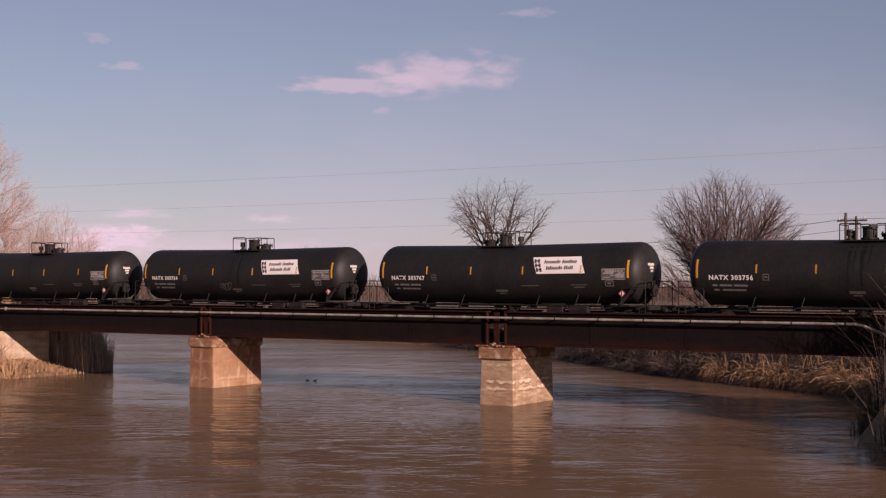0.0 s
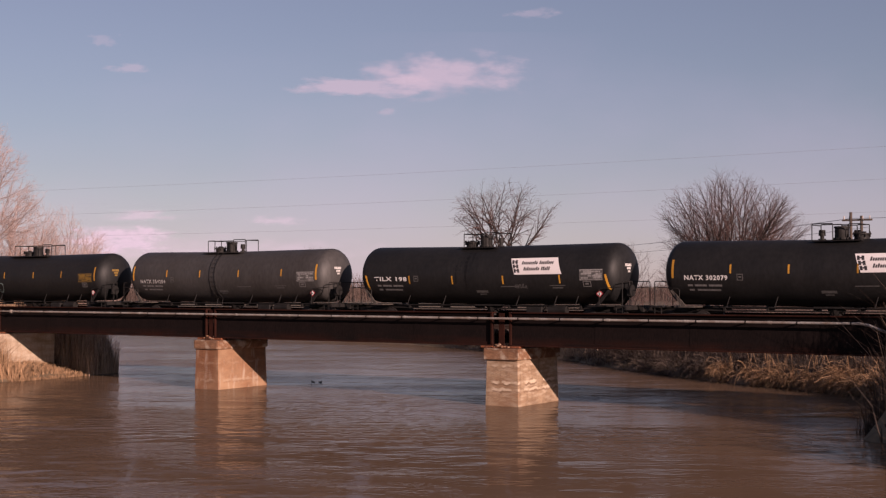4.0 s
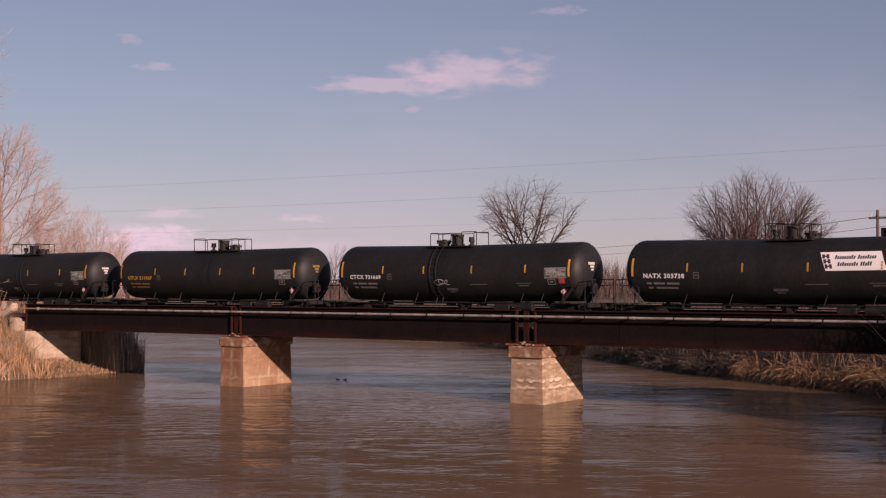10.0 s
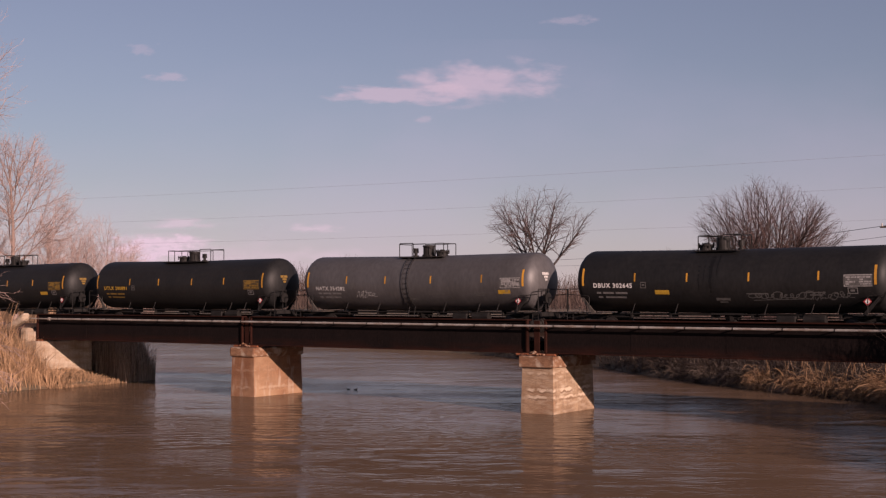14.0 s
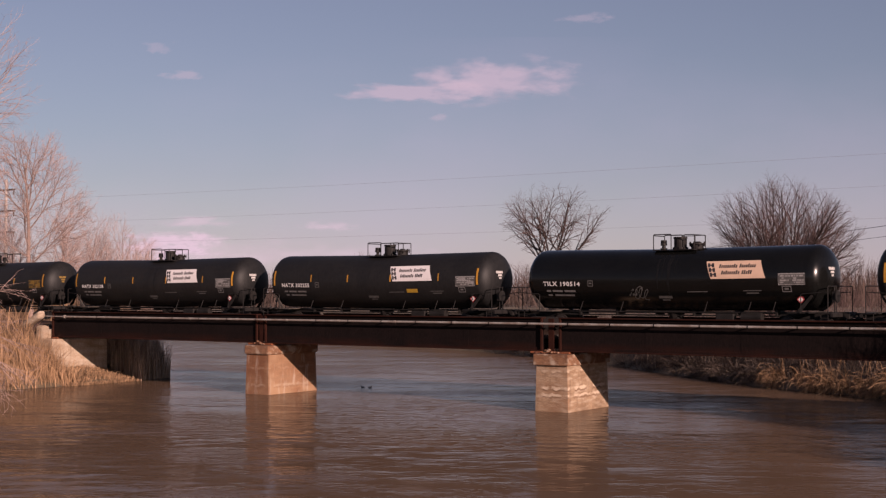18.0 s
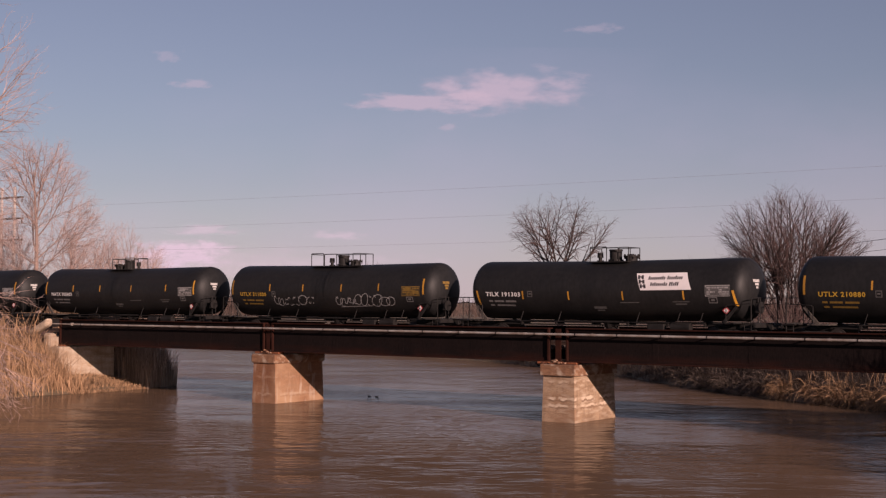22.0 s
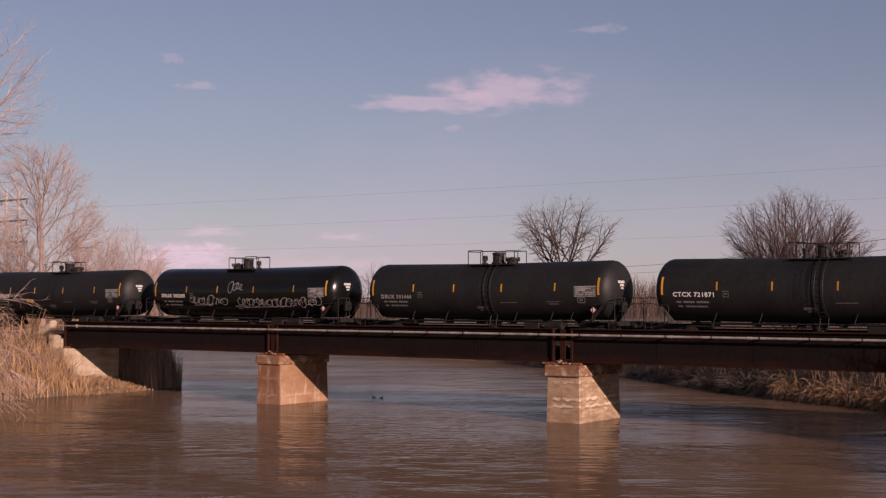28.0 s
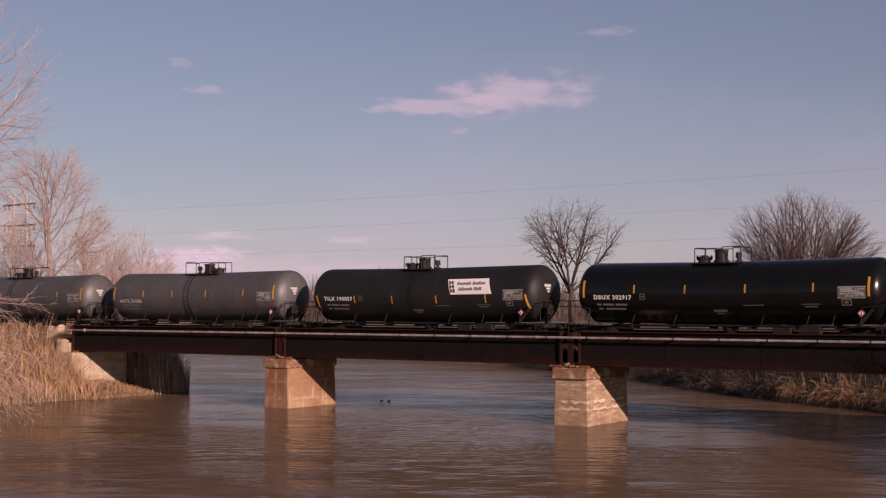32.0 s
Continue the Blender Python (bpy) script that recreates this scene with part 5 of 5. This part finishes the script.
spots = np.stack([cx, cy, np.maximum(ground_height(cx, cy), 0.03)], 1)
tussocks("reed_tussocks", spots, rs.uniform(0.7, 1.5, k), 55, M_TANGLE, "dull brown tangled tussocks on the far bank", 19, 0.7)
x, y = strip(130, 69, 81, RIGHT_BANK, 0.9, 4.5, 1)
blades("standing_reeds", np.stack([x, y, ground_height(x, y) - 0.05], 1), rs.uniform(1.0, 3.2, len(x)), rs.uniform(0.02, 0.05, len(x)), 0.4, M_STRAW, "pale upright reed stems on the far bank", "reeds", 20, 0.3)
# dark brush by the near end of the far bank
x, y = strip(1200, 44, 57.8, RIGHT_BANK, -0.1, 5, 1)
z = np.maximum(ground_height(x, y), -0.2)
blades("bank_brush", np.stack([x, y, z], 1), rs.uniform(0.8, 3.0, len(x)), rs.uniform(0.03, 0.07, len(x)), 0.35, M_TANGLE, "dark dead brush overhanging the river", "brush", 8, 0.5, 0.2)
x = rs.uniform(-19.9, -16.5, 900)
y = rs.uniform(55.6, 58.1, 900)
z = np.maximum(ground_height(x, y), -0.1)
blades("bank_brush", np.stack([x, y, z], 1), rs.uniform(0.8, 4.0, len(x)) * np.clip((x + 20.2) / 1.6, 0.15, 1), rs.uniform(0.015, 0.04, len(x)), 0.3, M_TANGLE, "dense dark brush at the foot of the abutment", "brush", 21, 0.5, 0.1)
x = rs.uniform(-19.2, -17.0, 50)
y = rs.uniform(56.2, 58.0, 50)
blades("standing_reeds", np.stack([x, y, np.maximum(ground_height(x, y), 0)], 1), rs.uniform(2.0, 3.8, len(x)), rs.uniform(0.015, 0.03, len(x)), 0.12, M_UNDER, "pale dead stems at the foot of the abutment", "reeds", 22, 0.3)
# thickets behind the railway
x = rs.uniform(-75, 10, 17000)
y = 70 + rs.uniform(0, 45, 17000)
keep = x > bank(RIGHT_BANK, y) + 5
x, y = x[keep], y[keep]
z = ground_height(x, y)
blades("thicket", np.stack([x, y, z - 0.1], 1), rs.uniform(1.2, 5.2, len(x)), rs.uniform(0.009, 0.022, len(x)), 0.75, M_TWIG, "leafless reddish thicket behind the railway", "thicket", 9)
a = np.radians(rs.uniform(-66, -12, 26000))
r = rs.uniform(300, 520, 26000)
x, y = r * np.sin(a), r * np.cos(a)
top = 7.5 + 2.2 * np.sin(a * 31) + 1.6 * np.sin(a * 83 + 1) + rs.uniform(-4.5, 1.5, len(a))
blades("far_woods", np.stack([x, y, np.full(len(x), 1.0)], 1), top, rs.uniform(0.06, 0.2, len(x)), 0.22, M_BRUSH, "distant leafless brown woods on the horizon", "woods", 10)
x = rs.uniform(-300, -76, 2600)
y = 67 + rs.uniform(0, 30, 2600) + (-76 - x) * 0.12
keep = x < bank(LEFT_BANK, y) - 2
x, y = x[keep], y[keep]
blades("thicket", np.stack([x, y, ground_height(x, y) - 0.1], 1), rs.uniform(2.0, 4.2, len(x)), rs.uniform(0.02, 0.05, len(x)), 0.3, M_BRUSH, "pale brown thicket behind the railway", "thicket", 11)

k = 300
cx, cy = rs.uniform(-122, -101, k), rs.uniform(72, 96, k)
keep = cx < bank(LEFT_BANK, cy) - 2.5
cx, cy = cx[keep], cy[keep]
k = len(cx)
sx, sy = np.repeat(cx, 26) + rs.normal(0, 0.5, k * 26), np.repeat(cy, 26) + rs.normal(0, 0.5, k * 26)
blades("thicket", np.stack([sx, sy, ground_height(sx, sy) - 0.1], 1), np.repeat(rs.uniform(2.6, 6.6, k), 26) * rs.uniform(0.5, 1.05, k * 26), rs.uniform(0.02, 0.045, k * 26), 0.3, M_SCRUB, "sunlit yellowish scrub below bare trees", "thicket", 16)
fan_tree((-81.9, 125), 15.0, 11.6, 21, "bare spreading tree with drooping twigs behind the train", fork=5.4, mid=11.2, low=3.9, polar=(6, 72), limbs=10, trunk_r=0.36, curl=0.06, gaps=(0.55, 0.34, 0.26), droop=0.3, twig=0.017, ragged=0.15, first=0.28)
fan_tree((-49.3, 109), 13.2, 13.6, 8, "dense bare tree of many stems behind the train", fork=0.9, mid=7.0, low=5.0, polar=(4, 60), limbs=28, trunk_r=0.3, curl=0.05, gaps=(0.44, 0.34, 0.28), spread=(28, 34, 36), twig=0.012, ragged=0.07, first=0.3, share=0.5, stems=0.5)
fan_tree((-197, 226), 13.0, 10.0, 15, "small bare tree far off", fork=3.0, limbs=9, twig=0.025, gaps=(0.9, 0.6, 0.5))
fan_tree((-150, 220), 9.5, 13.0, 35, "round bare tree far off", fork=1.6, mid=4.5, limbs=11, twig=0.022, gaps=(0.9, 0.6, 0.5))
for px, py, hh, sd in ((-31, 98, 6.6, 52), (-25.5, 92, 6.4, 53), (-56, 104, 7.6, 54)):
    fan_tree((px, py), hh, 5.0, sd, "slender bare tree behind the railway", fork=0.8, limbs=8, polar=(3, 55), trunk_r=0.12)
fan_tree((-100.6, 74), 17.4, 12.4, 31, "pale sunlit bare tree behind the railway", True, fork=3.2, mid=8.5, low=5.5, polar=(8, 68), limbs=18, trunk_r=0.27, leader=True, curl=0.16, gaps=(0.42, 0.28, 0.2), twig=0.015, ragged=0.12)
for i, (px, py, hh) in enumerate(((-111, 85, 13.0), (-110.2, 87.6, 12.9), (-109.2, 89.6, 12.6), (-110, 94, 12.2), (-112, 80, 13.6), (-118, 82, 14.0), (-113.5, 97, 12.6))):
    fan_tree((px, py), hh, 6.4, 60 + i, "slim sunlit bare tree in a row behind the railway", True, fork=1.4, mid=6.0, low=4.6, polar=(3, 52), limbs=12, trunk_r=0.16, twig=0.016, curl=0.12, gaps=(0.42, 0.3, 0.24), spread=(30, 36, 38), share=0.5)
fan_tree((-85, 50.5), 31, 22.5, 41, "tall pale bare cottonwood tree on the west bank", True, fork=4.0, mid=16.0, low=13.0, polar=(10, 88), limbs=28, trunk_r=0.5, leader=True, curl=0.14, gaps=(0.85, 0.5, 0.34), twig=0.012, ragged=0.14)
fan_tree((-46.0, 28.1), 9.0, 10.6, 44, "pale bare riverside tree with low hanging branches", True, fork=1.6, mid=4.6, low=4.4, polar=(35, 105), limbs=30, trunk_r=0.2, leader=True, twig=0.009, curl=0.0, sag=0.32, droop=0.3, gaps=(0.5, 0.34, 0.3))


# ---- power lines ----
def wire(a, b, sag, name="power_line", r=0.009):
    pts = []
    for k in range(25):
        f = k / 24
        p = Vector(a).lerp(Vector(b), f)
        p.z -= sag * 4 * f * (1 - f)
        pts.append(p)
    V, F = [], []
    rings(pts, [r] * 25, 4, V, F)
    return tagged(raw(name, V, F, M_WIRE), "thin power line wire strung across the sky", "power line", "power lines")


def stretch_line(p, q, f):
    p, q = Vector(p), Vector(q)
    return tuple(p + (q - p) * f)


LW = Vector((-139, 98, 0))
RW = Vector((-43, 121.6, 0))
for zl, zr, f in ((16.2, 18.2, 0.0), (13.5, 15.4, 0.0), (11.2, 12.6, 0.0)):
    a, c = Vector((LW.x, LW.y, zl)), Vector((RW.x, RW.y, zr))
    wire(a, stretch_line(a, c, 1.5), 0.5)
wire((-39.4, 110, 11.1), (-140, 206, 11.6), 0.8, r=0.024)
wire((-39.4, 110, 11.1), (30, 95, 12.5), 0.6, r=0.024)
wire((-38.2, 110.4, 10.4), (-140, 207, 10.6), 0.8, r=0.018)

hp = thing("power_pole", "pale sunlit double power pole with crossarms behind trees", "power pole", at=(-139, 98, 1.8))
for x in (-1.4, 1.0):
    part("pole", tube(bms(), (x, 0, 0), (x, 0, 16.8), 0.19, 0.14, 10), M_POLE_PALE, hp)
for z in (10.7, 13.1, 15.5):
    part("crossarm", box(bms(), (-3.4, -0.1, z), (2.6, 0.1, z + 0.2), 0.02), M_POLE, hp, "dark crossarm")
    for x in (-3.2, -2.4, 2.4):
        part("insulator", tube(bms(), (x, 0, z - 0.45), (x, 0, z), 0.09, 0.06, 8), M_POLE, hp)
rp = thing("power_pole", "dark wooden double pole with crossarm and transformer", "power pole", at=(-39.4, 110, 1.9))
for x, hh in ((0, 9.7), (0.85, 9.4)):
    part("pole", tube(bms(), (x, 0, 0), (x, 0, hh), 0.16, 0.11, 10), M_POLE, rp)
part("crossarm", box(bms(), (-0.7, -0.08, 9.0), (1.7, 0.08, 9.14), 0.01), M_POLE, rp)
part("transformer", tube(bms(), (0.42, 0.3, 7.4), (0.42, 0.3, 8.3), 0.26, None, 14), M_STEEL, rp)
for x in (-0.55, -0.1, 0.95, 1.5):
    part("insulator", tube(bms(), (x, 0, 9.14), (x, 0, 9.4), 0.06, 0.04, 8), M_POLE_PALE, rp)


# ---- ducks ----
def duck(at, turn):
    d = thing("duck", "dark duck resting on the muddy river", "duck", "ducks on the river", at=at)
    d.rotation_euler.z = radians(turn)
    d.scale = (0.38, 0.38, 0.38)
    b = bms()
    bmesh.ops.create_uvsphere(b, u_segments=14, v_segments=9, radius=1)
    for v in b.verts:
        v.co = Vector((v.co.x * 0.28 - (0.06 if v.co.z > 0 and v.co.x < -0.6 else 0), v.co.y * 0.13, v.co.z * 0.11 + (0.05 if v.co.x < -0.8 else 0)))
    part("body", b, M_DUCK, d, smooth=True)
    part("neck", tube(bms(), (0.2, 0, 0.04), (0.26, 0, 0.24), 0.05, 0.035, 8), M_DUCK, d)
    b = bms()
    bmesh.ops.create_uvsphere(b, u_segments=10, v_segments=7, radius=0.06, matrix=Matrix.Translation((0.28, 0, 0.26)))
    part("head", b, M_DUCK, d, smooth=True)
    part("bill", tube(bms(), (0.32, 0, 0.25), (0.42, 0, 0.235), 0.022, 0.012, 6), M_DUCK_PALE, d)
    part("wing", box(bms(), (-0.2, -0.135, 0.0), (0.12, -0.115, 0.08), 0.01), M_DUCK_PALE, d)
    part("tail", tube(bms(), (-0.22, 0, 0.06), (-0.38, 0, 0.13), 0.05, 0.01, 6), M_DUCK, d)
    return d


duck((-57.2, 66.2, 0.02), 200)
duck((-56.7, 66.3, 0.02), 20)


# ---- clouds and painted horizon haze, far off ----
def cloud_haze_material(name, seed, colour, strength, soft, cut, grain):
    m = bpy.data.materials.new(name)
    m.use_nodes = True
    t = m.node_tree
    n, l = t.nodes, t.links
    n.remove(n["Principled BSDF"])
    co = n.new("ShaderNodeTexCoord")
    grad = n.new("ShaderNodeVectorMath")
    grad.operation = "LENGTH"
    l.new(co.outputs["Object"], grad.inputs[0])
    mp = n.new("ShaderNodeMapping")
    mp.inputs["Location"].default_value = (seed * 3.7, seed * 1.3, 0)
    mp.inputs["Scale"].default_value = grain
    l.new(co.outputs["Object"], mp.inputs[0])
    nz = n.new("ShaderNodeTexNoise")
    nz.inputs["Scale"].default_value, nz.inputs["Detail"].default_value, nz.inputs["Roughness"].default_value = 1.0, 6, 0.55
    l.new(mp.outputs[0], nz.inputs["Vector"])
    a = n.new("ShaderNodeMath")
    a.operation = "MULTIPLY_ADD"
    a.inputs[1].default_value, a.inputs[2].default_value = 2.2, -1.1 + cut
    l.new(nz.outputs[0], a.inputs[0])
    s = n.new("ShaderNodeMath")
    s.operation = "SUBTRACT"
    l.new(a.outputs[0], s.inputs[0])
    l.new(grad.outputs["Value"], s.inputs[1])
    r = n.new("ShaderNodeMapRange")
    r.interpolation_type = "SMOOTHSTEP"
    r.inputs[1].default_value, r.inputs[2].default_value = -1.0, -1.0 + soft
    r.inputs[4].default_value = strength
    sub = n.new("ShaderNodeMath")
    sub.operation = "SUBTRACT"
    sub.inputs[1].default_value = 1.0
    l.new(s.outputs[0], sub.inputs[0])
    r.inputs[1].default_value, r.inputs[2].default_value = -1.0, -1.0 + soft
    l.new(sub.outputs[0], r.inputs[0])
    em, tr, mx = n.new("ShaderNodeEmission"), n.new("ShaderNodeBsdfTransparent"), n.new("ShaderNodeMixShader")
    em.inputs[0].default_value = (*colour, 1)
    l.new(r.outputs[0], mx.inputs[0])
    l.new(tr.outputs[0], mx.inputs[1])
    l.new(em.outputs[0], mx.inputs[2])
    l.new(mx.outputs[0], n["Material Output"].inputs[0])
    return m


def cloud(az, el, wide, tall, material, label, far=2700.0):
    """A cloud bank or a sheet of painted haze as far backdrop; az and el in degrees, sizes in degrees."""
    a, e = radians(az), radians(el)
    c = Vector((math.sin(a) * math.cos(e), math.cos(a) * math.cos(e), math.sin(e))) * far + Vector(EYE)
    b = bms()
    bmesh.ops.create_grid(b, x_segments=1, y_segments=1, size=1.6)
    ob = part("cloud", b, material)
    q = (Vector(EYE) - c).to_track_quat("Z", "Y")
    ob.matrix_basis = Matrix.LocRotScale(c, q, (far * radians(wide) / 2, far * radians(tall) / 2, 1))
    return tagged(ob, label, "cloud", kind="structure")


PINK, GLOW = (0.52, 0.43, 0.455), (0.62, 0.51, 0.53)
CLOUDS = []
for az, el, wd, tl, seed, st, sf, cut, gr in (
    (-35.6, 8.45, 7.6, 1.9, 1, 0.66, 0.85, 1.0, (2.4, 1.5, 1)),
    (-38.6, 7.95, 6.6, 1.0, 2, 0.6, 0.6, 0.98, (2.0, 1.0, 1)),
    (-48.0, 8.5, 2.1, 0.45, 3, 0.34, 0.8, 0.95, (1.8, 1.0, 1)),
    (-49.0, 9.55, 1.4, 0.55, 4, 0.22, 0.8, 0.95, (1.8, 1.2, 1)),
    (-31.8, 10.8, 2.3, 0.5, 5, 0.26, 0.8, 0.95, (1.8, 1.0, 1)),
    (-37.8, 6.95, 0.9, 0.4, 6, 0.3, 0.8, 0.95, (1.4, 1.0, 1)),
    (-47.4, 2.75, 3.6, 0.6, 7, 0.5, 0.9, 1.0, (2.0, 1.2, 1)),
    (-42.3, 2.6, 2.8, 0.45, 8, 0.42, 0.9, 1.0, (2.0, 1.0, 1)),
    (-48.4, 1.8, 5.0, 1.5, 9, 0.95, 0.8, 1.0, (2.6, 2.0, 1)),
    (-45.5, 1.4, 16.0, 1.5, 10, 0.4, 1.2, 1.05, (5.0, 1.4, 1)),
):
    m = cloud_haze_material("pink_cloud", seed, PINK if el > 3 else GLOW, st, sf, cut, gr)
    CLOUDS.append(cloud(az, el, wd, tl, m, "soft pinkish sunlit cloud low in a pale blue sky"))
# horizon haze painted as a ring of glowing lavender sheets
haze_m = cloud_haze_material("lavender_horizon_haze", 12, (0.47, 0.405, 0.50), 0.42, 1.9, 1.45, (3.0, 0.7, 1))
for az in range(-180, 180, 60):
    cloud(az + 23, 0.6, 95, 12, haze_m, "glowing lavender haze painted along the horizon", 2850)

# ---- what moves ----
TRAVEL = [(0.0, -0.03), (2.0, 35.59), (3.5, 62.13), (5.5, 97.48), (8.0, 141.42), (11.0, 193.61), (14.5, 254.03), (16.5, 288.42), (19.0, 331.29), (22.0, 382.63), (25.5, 442.24), (27.5, 475.51), (29.5, 509.29), (32.0, 551.57)]


def motions():
    for i, car in enumerate(CARS):
        x = FIRST_LEFT - PITCH * i + HALF
        walk(car, [(t, pose(x + s, TRACK_Y, RAIL_Z)) for t, s in TRAVEL])
    for ob in CLOUDS:
        m = ob.matrix_basis.copy()
        side = Vector((math.cos(radians(37)), math.sin(radians(37)), 0)) * 12
        walk(ob, [(0.0, Matrix.Translation(side * -0.3) @ m), (32.0, Matrix.Translation(side * 0.7) @ m)])


motions()
